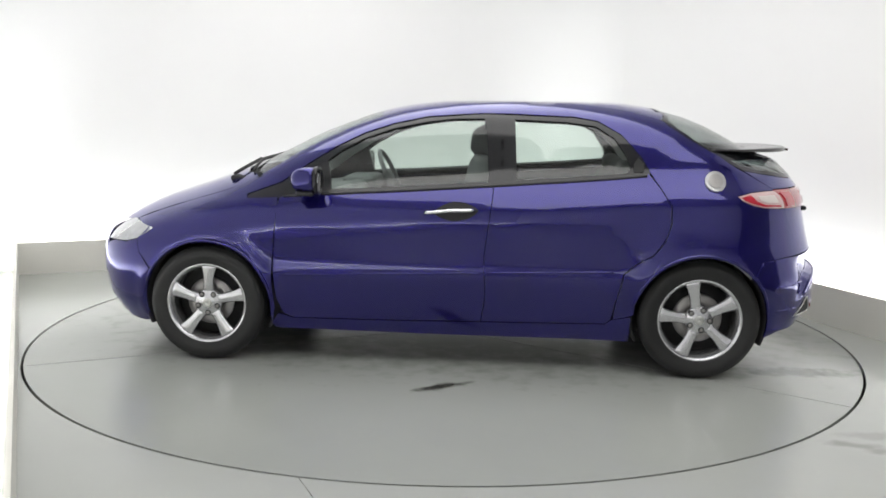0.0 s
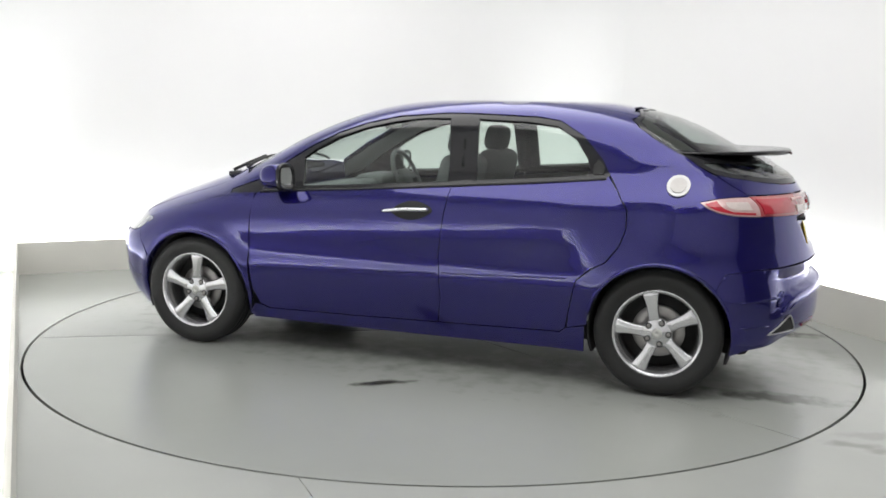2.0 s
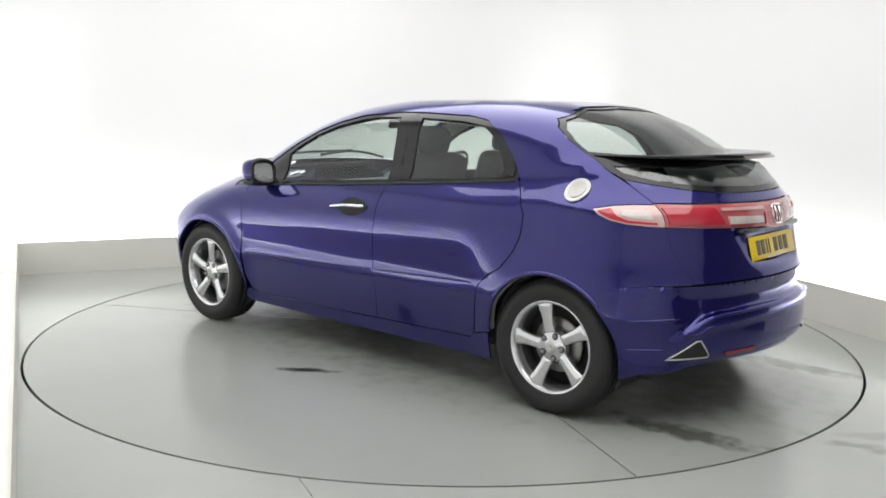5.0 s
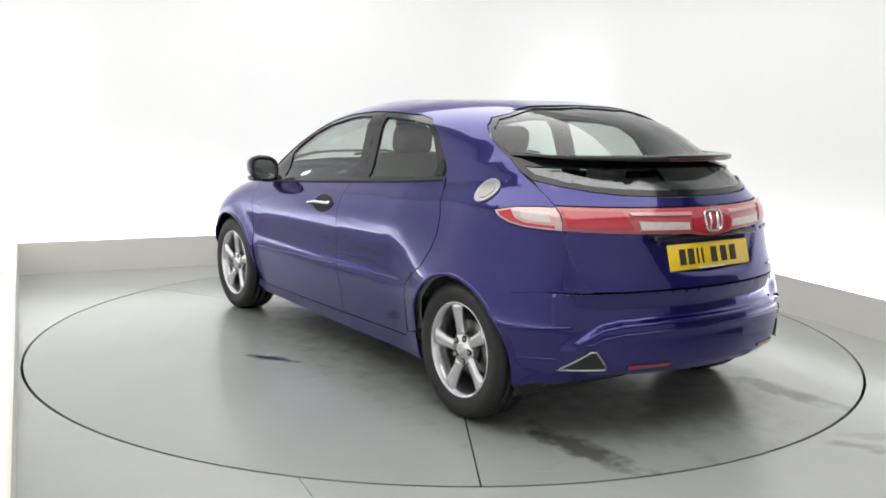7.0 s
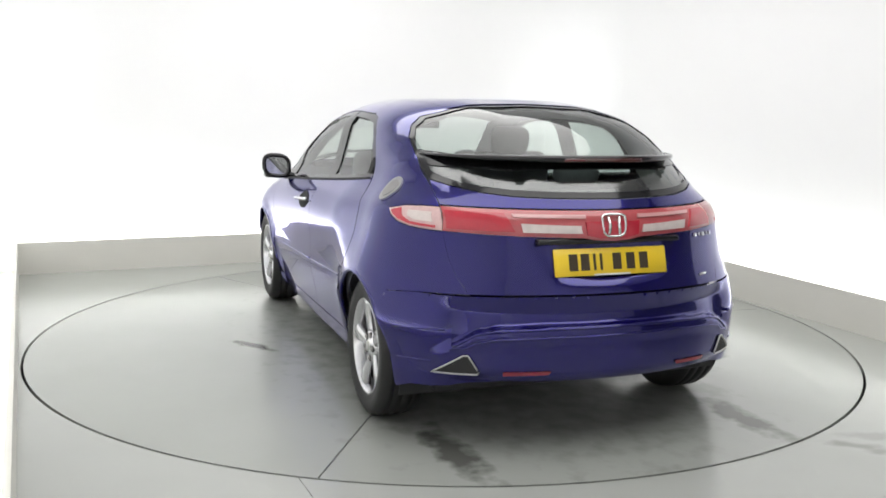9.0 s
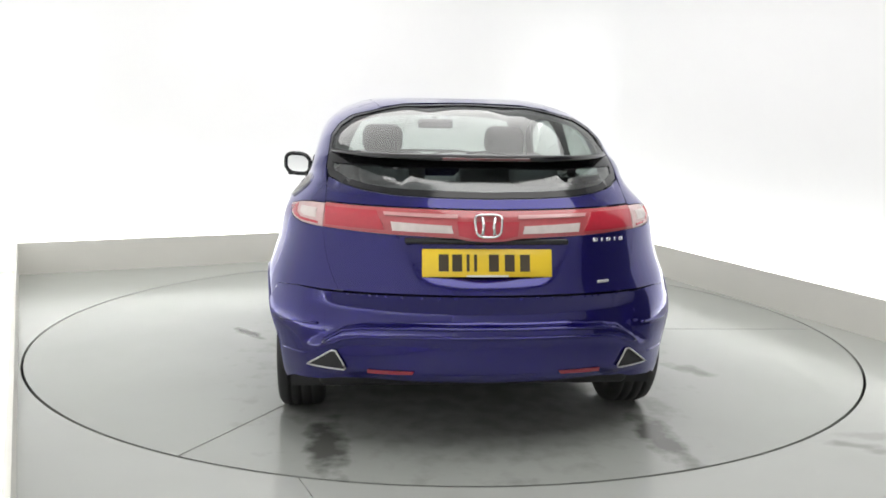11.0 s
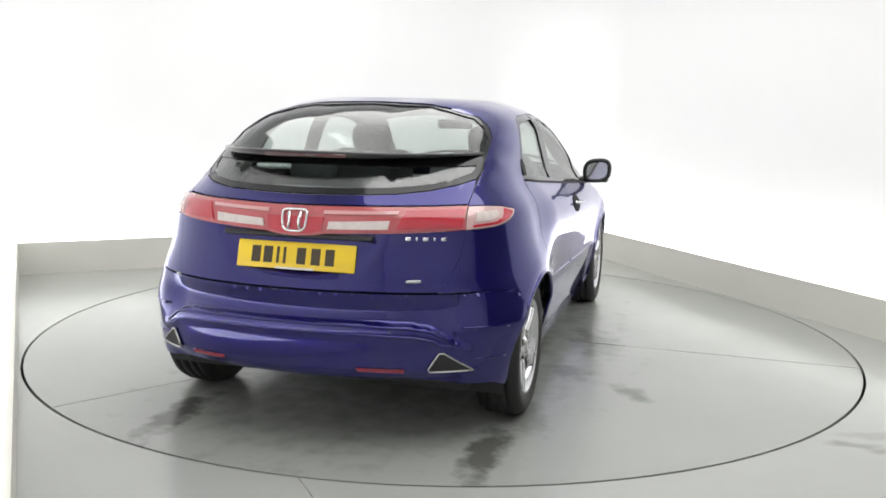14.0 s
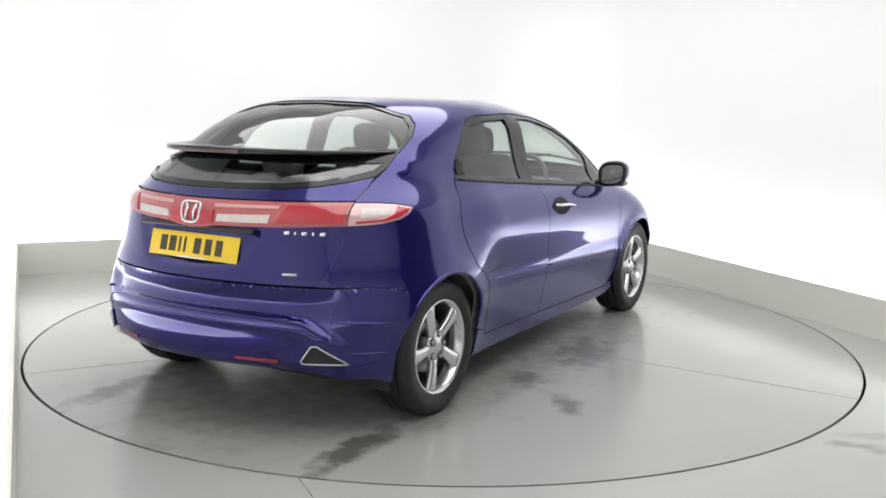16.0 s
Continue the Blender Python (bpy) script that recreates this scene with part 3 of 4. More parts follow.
for flip in (False, True):
    kw = dict(flip=flip)
    sg = -1 if flip else 1
    # wing
    hood_edge = solve("top", np.array([1.06, 1.25, 1.45, 1.62, 1.78]), np.array([0.645, 0.66, 0.665, 0.655, 0.62]))
    wing_out = side_of(hood_edge) + [(1.66, 0.715), (1.72, 0.655), (1.70, 0.58), (1.62, 0.50)] + arc(HUB_F, AP, 32, 182) + [(0.965, 0.22), (0.945, 0.30), (0.955, 0.45), (0.953, 0.54), (0.940, 0.69), (0.922, 0.86), (0.93, 0.902), (1.10, 0.890), (1.11, 0.91)]
    wing = panel("front_wing", "side", wing_out, PAINT, car, **kw)
    # front door
    door_f = [(0.922, 0.899), (0.935, 0.69), (0.948, 0.536), (0.935, 0.36), (0.90, 0.27), (0.85, 0.247), (0.3, 0.252), (-0.17, 0.262), (-0.190, 0.40), (-0.180, 0.626), (-0.192, 0.72), (-0.215, 0.90), (-0.222, 0.987)] + [(x, z) for x, z in BELT[1:5]][::-1]
    fd = panel("front_door", "side", door_f, PAINT, car, inner=TRIM, inner_depth=0.06, **kw)
    door_r = [(-0.224, 0.987), (-0.217, 0.90), (-0.194, 0.72), (-0.182, 0.626), (-0.192, 0.40), (-0.172, 0.262), (-0.5, 0.268), (-0.83, 0.276), (-0.858, 0.30), (-0.875, 0.40), (-0.91, 0.555), (-0.975, 0.615), (-1.055, 0.66), (-1.115, 0.74), (-1.142, 0.82), (-1.140, 0.91), (-1.085, 1.0), (-1.03, 1.07), (-1.02, 1.056)] + [(x, z) for x, z in BELT[4:7]][::-1]
    rd = panel("rear_door", "side", door_r, PAINT, car, inner=TRIM, inner_depth=0.06, **kw)
    # sill
    panel("sill", "side", [(0.965, 0.215), (0.93, 0.268), (0.90, 0.262), (0.85, 0.243), (0.3, 0.248), (-0.17, 0.258), (-0.5, 0.264), (-0.83, 0.272), (-0.862, 0.30), (-0.96, 0.32), (-0.955, 0.18), (0.0, 0.176), (0.95, 0.182)], PAINT, car, grid=0.03, **kw)
    # rail over the doors with the front pillar
    rail = [(1.11, 0.912)] + side_of(scr_edge)[:-1] + side_of(roof_edge)[:20] + [(-0.62, 1.357)] + HEAD[1:10][::-1]
    panel("roof_rail", "side", rail, PAINT, car, grid=0.03, gap=0.0, inner=LINING, inner_depth=0.035, **kw)
    # rear quarter with the rear pillar
    quarter = side_of(roof_edge)[19:] + gate_run(1.386, 1.0, 34) + [lx(u, z) for u, z in ((1.0, 0.993), (0.70, 0.992), (0.35, 0.986), (0.0, 0.969), (0.12, 0.939), (0.30, 0.918), (0.55, 0.903), (0.80, 0.897), (1.0, 0.895))] + gate_run(0.87, 0.655) + [(-1.75, 0.65), (-1.62, 0.635), (-1.60, 0.60)] + arc(HUB_R, AP, 138, 4) + [(-0.965, 0.33), (-0.868, 0.303), (-0.881, 0.40), (-0.915, 0.553), (-0.98, 0.612), (-1.06, 0.657), (-1.12, 0.738), (-1.147, 0.82), (-1.145, 0.912), (-1.09, 1.0), (-1.04, 1.075), (-0.995, 1.152), (-0.888, 1.266), (-0.762, 1.338), (-0.62, 1.359)]
    panel("rear_quarter", "side", quarter, PAINT, car, grid=0.03, gap=0.0, inner=LINING, inner_depth=0.04, **kw)
    # window frames and panes
    f_frame = [(1.10, 0.897)] + BELT[1:5] + [(-0.262, 0.995), (-0.262, 1.366)] + HEAD[1:8][::-1] + [(1.10, 0.905)]
    pane_f = [(0.655, 0.945), (0.29, 0.967), (-0.20, 1.003), (-0.195, 1.10), (-0.185, 1.25), (-0.165, 1.348), (0.0, 1.345), (0.15, 1.326), (0.335, 1.285), (0.49, 1.230), (0.62, 1.158), (0.685, 1.105), (0.665, 1.02)]
    pane_r = [(-0.335, 1.015), (-0.70, 1.042), (-0.925, 1.062), (-0.945, 1.10), (-0.925, 1.155), (-0.855, 1.255), (-0.755, 1.318), (-0.60, 1.338), (-0.315, 1.347), (-0.325, 1.2)]
    panel("window_frame", "side", f_frame, BLACK, fd, "black window surround", grid=0.03, gap=-0.008, lift=-0.004, thick=0.02, holes=(pane_f,), **kw)
    r_frame = [(-0.262, 0.995), (-0.32, 0.998), (-0.70, 1.028), (-1.02, 1.058), (-1.035, 1.085), (-0.99, 1.15), (-0.885, 1.262), (-0.76, 1.335), (-0.60, 1.358), (-0.30, 1.367), (-0.262, 1.366)]
    panel("window_frame", "side", r_frame, BLACK, rd, "black window surround", grid=0.03, gap=-0.008, lift=-0.004, thick=0.02, holes=(pane_r,), **kw)
    panel("window_pane", "side", pane_f, GLASS, fd, "clear side window", grid=0.05, gap=-0.004, lift=-0.010, thick=0.001, **kw)
    panel("window_pane", "side", pane_r, GLASS, rd, "clear side window", grid=0.05, gap=-0.004, lift=-0.010, thick=0.001, **kw)
    # bright line along the belt
    belt_q = solve("side", np.array([b[0] for b in bend(BELT[1:])]), np.array([b[1] - 0.002 for b in bend(BELT[1:])]))
    bm = bmesh.new()
    tube(bm, [(a[0], sg * (a[1] + 0.002), a[2]) for a in belt_q], 0.006, 6)
    part("belt_seal", bm, RUBBER, car)
    # rub line low on the doors
    for door, x0, x1 in ((fd, 0.90, -0.165), (rd, -0.20, -0.86)):
        xs = np.linspace(x0, x1, 24)
        q = solve("side", xs, np.interp(xs, [-0.9, 0.9], [0.562, 0.492]))
        bm = bmesh.new()
        tube(bm, [(a[0], sg * (a[1] - 0.003), a[2]) for a in q], 0.006, 8)
        part("rub_strip", bm, PAINT, door)
    # door pull over a flat dark patch that paints its recess's shade
    panel("recess_shade", "side", bend([(0.085, 0.842), (0.06, 0.872), (0.0, 0.900), (-0.06, 0.902), (-0.115, 0.885), (-0.145, 0.862), (-0.11, 0.830), (-0.04, 0.808), (0.03, 0.815), (0.085, 0.842)])[:-1], PIT, fd, "dark patch painted for the shaded recess behind the handle", grid=0.03, gap=0, lift=0.005, thick=0.006, **kw)
    xs = np.linspace(0.135, -0.125, 15)
    q = solve("side", xs, np.interp(xs, [-0.125, 0.0, 0.135], [0.866, 0.864, 0.846]))
    bm = bmesh.new()
    hp = [(a[0], sg * (a[1] + 0.008 + 0.026 * math.sin(math.pi * k / 14) ** 0.6), a[2]) for k, a in enumerate(q)]
    tube(bm, hp, 0.0095, 8)
    part("handle", bm, CHROME, fd, "chrome door handle")
    # hidden pull of the rear door
    panel("handle", "side", [(-0.955, 1.075), (-1.005, 1.078), (-1.005, 1.12), (-0.975, 1.15), (-0.952, 1.12)], RUBBER, rd, "black handle hidden in the window surround", grid=0.03, gap=0, lift=0.004, thick=0.008, **kw)
    # wheel-arch lip
    for hub, a0, a1, nm in ((HUB_F, 20, 175, "arch_lip"), (HUB_R, 12, 172, "arch_lip")):
        ar = arc(hub, AP + 0.006, a0, a1, 40)
        q = solve("side", np.array([a[0] for a in ar]), np.array([a[1] for a in ar]))
        bm = bmesh.new()
        tube(bm, [(a[0], sg * (a[1] - 0.004), a[2]) for a in q], 0.010, 8)
        part(nm, bm, PAINT, car)
        bm = bmesh.new()
        lathe(bm, [(AP - 0.002, 0.45), (AP - 0.004, 0.78 if hub == HUB_F else 0.80), (AP + 0.01, 0.80), (AP + 0.02, 0.45)], 48)
        bmesh.ops.create_circle(bm, cap_ends=True, radius=AP, segments=48, matrix=Matrix.Translation((0, 0.45, 0)) @ Matrix.Rotation(radians(90), 4, "X"))
        bmesh.ops.bisect_plane(bm, geom=bm.verts[:] + bm.edges[:] + bm.faces[:], plane_co=(0, 0, -0.13), plane_no=(0, 0, -1), clear_outer=True)
        bmesh.ops.transform(bm, matrix=Matrix.Translation((hub, 0, HUB_Z)) @ Matrix.Diagonal((1, sg, 1, 1)), verts=bm.verts)
        part("wheel_housing", bm, DARK, car)
    # front lamp and bumper flank
    panel("headlight", "side", [(1.985, 0.615), (1.965, 0.665), (1.90, 0.712), (1.80, 0.742), (1.70, 0.728), (1.625, 0.716), (1.66, 0.69), (1.72, 0.655), (1.80, 0.632)], HEADLAMP, car, "clear headlight glass", grid=0.03, **kw)
    panel("bumper_flank", "side", [(1.70, 0.575), (1.72, 0.652), (1.80, 0.628), (1.90, 0.622), (1.965, 0.60), (2.0, 0.48), (1.98, 0.32), (1.92, 0.18), (1.70, 0.18)] + arc(HUB_F, AP, -18, 30, 10), PAINT, car, grid=0.03, **kw)
    # outer rear lamp, set out between its tip and the tailgate's edge
    lamp_out = [lx(0.0, 0.966), lx(0.12, 0.942), lx(0.30, 0.921), lx(0.55, 0.906), lx(0.80, 0.900), lx(1.0, 0.898), lx(1.0, 0.92), lx(1.0, 0.94), lx(1.0, 0.965), lx(1.0, 0.990), lx(0.70, 0.989), lx(0.35, 0.983)]
    lamp = panel("rear_lamp", "side", lamp_out, LENS, car, "clear and red rear lamp on the flank", grid=0.02, **kw)
    panel("red_lens", "side", [lx(0.08, 0.960), lx(0.16, 0.944), lx(0.32, 0.926), lx(0.55, 0.912), lx(0.92, 0.906), lx(0.92, 0.918), lx(0.55, 0.925), lx(0.40, 0.942), lx(0.30, 0.974)], RED, lamp, "red lens", grid=0.02, gap=0.001, lift=0.0025, thick=0.003, **kw)
    panel("reflector", "side", [lx(0.46, 0.968), lx(0.48, 0.944), lx(0.62, 0.932), lx(0.88, 0.93), lx(0.86, 0.968)], CLEAR, lamp, "silver reflector", grid=0.02, gap=0, lift=0.002, thick=0.003, **kw)
    # filler cap
    cx, cz = -1.372, 1.036
    ring = [(cx + 0.056 * math.cos(a) * 0.98, cz + 0.050 * math.sin(a)) for a in np.linspace(0, 2 * math.pi, 33)[:-1]]
    if not flip:
        cap = panel("filler_cap", "side", ring, CAP, car, "round brushed-metal fuel filler cap", grid=0.03, gap=0, lift=0.008, thick=0.012)
        ring2 = [(cx + 0.040 * math.cos(a) * 0.98, cz + 0.035 * math.sin(a)) for a in np.linspace(0, 2 * math.pi, 33)[:-1]]
        panel("cap_centre", "side", ring2, STEEL, cap, "brushed centre of the cap", grid=0.02, gap=0, lift=0.011, thick=0.004)

# bonnet, screen, roof
def both(half):
    """An outline from half of it, y above 0."""
    return list(half) + [(a, -b) for a, b in half[::-1] if abs(b) > 1e-6]


hood = [(1.24, 0.0), (1.235, 0.25), (1.19, 0.45), (1.10, 0.60), (1.08, 0.643), (1.25, 0.658), (1.45, 0.663), (1.62, 0.652), (1.78, 0.618), (1.86, 0.54), (1.95, 0.38), (2.0, 0.2), (2.015, 0.0)]
panel("bonnet", "top", both(hood), PAINT, car, grid=0.05)
screen = [(1.225, 0.0), (1.215, 0.25), (1.17, 0.45), (1.065, 0.615)] + list(zip(scr_x[1:], scr_y[1:])) + [(0.44, 0.30), (0.46, 0.0)]
panel("windscreen", "top", both([(float(a), float(b)) for a, b in screen]), GLASS, car, "clear windscreen", grid=0.06, lift=-0.003, thick=0.002)
roof_half = [(0.455, 0.0), (0.435, 0.30)] + list(zip(roof_xs.tolist(), roof_ys.tolist())) + [(float(a), float(b)) for a, b, c in solve("rear", np.array([0.34, 0.30, 0.15, 0.0]), np.array([1.400, 1.4075, 1.4145, 1.4175]))]
panel("roof", "top", both(roof_half), PAINT, car, grid=0.05, inner=LINING, inner_depth=0.035)
fb = [(0.0, 0.66), (0.3, 0.655), (0.5, 0.635), (0.60, 0.60), (0.62, 0.48), (0.60, 0.32), (0.55, 0.18), (0.0, 0.18)]
panel("front_bumper", "front", fb + [(-a, b) for a, b in fb[-2::-1] if a > 0], PAINT, car, grid=0.06)


# ---- the car's tail ----
def mirror_yz(half):
    return [tuple(map(float, q)) for q in half] + [(-float(a), float(b)) for a, b in half[::-1] if abs(a) > 1e-6]


GLASS_UP = [(0.0, 1.411), (0.30, 1.401), (0.388, 1.384), (0.468, 1.348), (0.548, 1.307), (0.592, 1.256), (0.612, 1.205), (0.53, 1.196), (0.30, 1.193), (0.0, 1.193)]
GLASS_LOW = [(0.0, 1.168), (0.3, 1.166), (0.53, 1.165), (0.618, 1.165), (0.625, 1.135), (0.618, 1.105), (0.572, 1.082), (0.50, 1.062), (0.384, 1.050), (0.2, 1.045), (0.0, 1.043)]
GLASS_UP = [(a * GATE_WIDE(b), b) for a, b in GLASS_UP]
GLASS_LOW = [(a * GATE_WIDE(b), b) for a, b in GLASS_LOW]
tail = new("tailgate")
tail.parent = car
fr = [(0.0, 1.415), (0.30, 1.405), (0.405, 1.386)] + GATE[1:6] + [(GY(1.092) - 0.012, 1.092), (0.585, 1.072), (0.50, 1.054), (0.384, 1.042), (0.2, 1.037), (0.0, 1.035)]


def hole_yz(half, k):
    """An opening set in from an outline's edge."""
    lp = resample(mirror_yz(half), 0.03)
    return inset_loop(lp, k).tolist()


panel("glass_surround", "rear", mirror_yz(fr), BLACK, tail, "black glass border", grid=0.03, gap=0.002, lift=-0.002, holes=(hole_yz(GLASS_UP, 0.004), hole_yz(GLASS_LOW, 0.020)))
panel("rear_window", "rear", hole_yz(GLASS_UP, 0.001), TINT, tail, "upper rear window", grid=0.05, gap=0, lift=-0.006, thick=0.001)
panel("rear_window", "rear", hole_yz(GLASS_LOW, 0.014), SMOKE, tail, "dark lower rear window under the spoiler", grid=0.05, gap=0, lift=-0.006, thick=0.001)
strip = [(0.0, 1.033), (0.2, 1.035), (0.384, 1.040), (0.50, 1.052), (0.585, 1.070), (GY(1.090) - 0.010, 1.090), (GY(1.06) - 0.0015, 1.06), (0.648, 0.998), (0.30, 0.997), (0.0, 0.995)]
panel("upper_skin", "rear", mirror_yz(strip), PAINT, tail, grid=0.03, gap=0.0015)


def gate_form(y, z):
    """The scoop round the number plate."""
    ay = np.abs(y)
    half = np.interp(z, [0.70, 0.735, 0.875], [0.22, 0.285, 0.375])
    scoop = np.clip((half - ay) / 0.03, 0, 1) * np.clip((z - 0.70) / 0.05, 0, 1)
    deep = np.clip(0.056 - 0.046 * (y / 0.26) ** 2, 0.010, 0.06)
    return -deep * scoop * scoop * (3 - 2 * scoop)


LAMP_LOW = [(0.660, 0.898), (0.52, 0.893), (0.39, 0.889), (0.25, 0.886), (0.135, 0.882), (0.075, 0.872), (0.0, 0.868)]
skin = LAMP_LOW[::-1] + GATE[9:] + [(0.30, 0.662), (0.0, 0.664)]
panel("lower_skin", "rear", mirror_yz(skin), PAINT, tail, grid=0.022, disp=gate_form)
band = [(0.0, 0.991), (0.30, 0.993), (0.649, 0.994)] + LAMP_LOW
lampb = panel("lamp_band", "rear", mirror_yz(band), LENS_RED, tail, "red and clear lamp band across the tail", grid=0.03)
for sg in (1, -1):
    def m2(q):
        return [(sg * a, b) for a, b in q]
    panel("red_lens", "rear", m2([(0.645, 0.978), (0.44, 0.978), (0.405, 0.905), (0.645, 0.908)]), RED, lampb, "bright red lens", grid=0.02, gap=0.001, lift=0.007, thick=0.008)
    panel("clear_lens", "rear", m2([(0.385, 0.940), (0.145, 0.932), (0.138, 0.900), (0.378, 0.904)]), CLEAR, lampb, "clear lens over a silver reflector", grid=0.02, gap=0.001, lift=0.007, thick=0.008)
    panel("pink_lens", "rear", m2([(0.415, 0.976), (0.12, 0.974), (0.12, 0.958), (0.410, 0.962)]), PINK, lampb, "pale strip lens", grid=0.02, gap=0.001, lift=0.006, thick=0.007)
panel("red_lens", "rear", [(0.125, 0.948), (-0.125, 0.948), (-0.118, 0.892), (-0.06, 0.879), (0.06, 0.879), (0.118, 0.892)], RED, lampb, "bright red lens", grid=0.02, gap=0.001, lift=0.007, thick=0.008)

# maker's emblem as a plain upright shape in a frame
def on_tail(y, z, out=0.0):
    q = solve("rear", np.array([y]), np.array([z]))
    n = normals(q)
    return Vector((q + n * out)[0])


bm = bmesh.new()
loop = [on_tail(0.052 * math.copysign(abs(math.cos(a)) ** 0.5, math.cos(a)) * (1 + 0.18 * math.sin(a)), 0.930 + 0.042 * math.copysign(abs(math.sin(a)) ** 0.5, math.sin(a)), 0.010) for a in np.linspace(0, 2 * math.pi, 41)[:-1]]
tube(bm, loop, 0.0055, 8, True)
for s in (1, -1):
    tube(bm, [on_tail(s * 0.026, 0.962, 0.010), on_tail(s * 0.020, 0.930, 0.012), on_tail(s * 0.024, 0.898, 0.010)], 0.007, 8)
part("emblem", bm, CHROME, tail, "chrome emblem, plain shape")
# model lettering as short bars
mark = new("model_mark")
mark.parent = tail
for k in range(5):
    bm = bmesh.new()
    rbox(bm, on_tail(-0.455 - 0.032 * k, 0.868 - 0.001 * k, 0.004), (0.006, 0.024 if k not in (1, 3) else 0.009, 0.016), 0.002, Matrix.Rotation(radians(25 + 4 * k), 4, "Z"), 1)
    part("letter_bar", bm, CHROME, mark)
bm = bmesh.new()
rbox(bm, on_tail(-0.49, 0.70, 0.002), (0.004, 0.062, 0.012), 0.002, Matrix.Rotation(radians(28), 4, "Z"), 1)
part("grade_mark", bm, SILVER, tail, "small silver mark")

# number plate
plate = new("number_plate")
plate.parent = car
tagged(plate, "yellow number plate with dark bars")
PM = Matrix.Translation((-1.986, 0, 0.783)) @ Matrix.Rotation(radians(15), 4, "Y")
bm = bmesh.new()
rbox(bm, (0, 0, 0), (0.006, 0.524, 0.113), 0.003, None, 1)
bmesh.ops.transform(bm, matrix=PM, verts=bm.verts)
part("plate_board", bm, YELLOW, plate, "yellow board")
for k, y in enumerate((0.176, 0.122, 0.078, 0.048, -0.026, -0.090, -0.152)):
    bm = bmesh.new()
    w = 0.012 if k in (2, 3) else 0.040
    rbox(bm, (-0.0040, y, 0.0), (0.003, w, 0.068), 0.001, None, 1)
    bmesh.ops.transform(bm, matrix=PM, verts=bm.verts)
    part("bar", bm, INK, plate, smooth=False)
bm = bmesh.new()
rbox(bm, (-0.0045, -0.0, -0.053), (0.002, 0.17, 0.008), 0.0005, None, 1)
bmesh.ops.transform(bm, matrix=PM, verts=bm.verts)
part("maker_line", bm, WHITE, plate, "white strip of small writing")
bm = bmesh.new()
rbox(bm, (-1.955, 0, 0.868), (0.05, 0.66, 0.024), 0.008, None, 2)
part("plate_light_bar", bm, BLACK, tail, "black grip bar over the plate")

# spoiler across the glass: a blade that runs out into the glass at both ends
bm = bmesh.new()
rows = []
HALF = GY(1.19) - 0.012
blade_y = np.linspace(-HALF, HALF, 49)
foot = solve("rear", np.abs(blade_y), 1.190 + 0.0 * blade_y)[:, 0]
for y, xs in zip(blade_y, foot):
    u = abs(y) / HALF
    reach = 0.215 * (1 - u ** 3.2) + 0.006
    xf, xb = xs + 0.03, xs - reach
    zt = 1.205 - 0.012 * u ** 2
    th = 0.006 + 0.017 * (1 - u ** 3)
    rows.append([bm.verts.new(v) for v in ((xf, y, zt - 0.012), (xs - 0.02 * (1 - u), y, zt - 0.004), ((xf + xb) / 2, y, zt), (xb + 0.008, y, zt + 0.003), (xb, y, zt - 0.003), (xb + 0.002, y, zt - th * 0.85), (xb + 0.012, y, zt - th), ((xf + xb) / 2, y, zt - th), (xf, y, zt - th * 1.3 - 0.004))])
for a, b in zip(rows, rows[1:]):
    for k in range(9):
        bm.faces.new((a[k], a[(k + 1) % 9], b[(k + 1) % 9], b[k]))
bm.faces.new(rows[0])
bm.faces.new(rows[-1])
bmesh.ops.recalc_face_normals(bm, faces=bm.faces)
spoiler = part("spoiler", bm, BLACK, tail, "black spoiler blade across the rear glass")
bm = bmesh.new()
rbox(bm, (float(foot[24]) - 0.217, 0, 1.190), (0.010, 0.36, 0.014), 0.004, None, 2)
part("brake_light", bm, DULL_RED, spoiler, "red high brake light")


# rear bumper
def ledge_at(ay):
    """Height of the bumper's ledge, falling away to the exhaust finishers."""
    return np.interp(ay, [0, 0.30, 0.50, 0.575, 0.66, 0.70, 0.80], [0.532, 0.528, 0.516, 0.500, 0.440, 0.418, 0.395])


def bumper_form(y, z):
    """Tucked in under the tailgate, a proud ledge below, then drawn in to the foot."""
    ay = np.abs(y)
    ledge = ledge_at(ay)
    up = np.clip((z - ledge) / 0.022, 0, 1)
    second = np.clip((ledge - 0.034 - z) / 0.028, 0, 1)
    foot = np.clip((0.36 - z) / 0.06, 0, 1)
    fade = np.clip((0.75 - ay) / 0.17, 0, 1)
    fade = fade * fade * (3 - 2 * fade)
    return fade * (-0.042 * up * np.clip((0.662 - z) / 0.07, 0, 1) ** 0.9 - 0.007 * second - 0.022 * foot ** 2) + 0.004


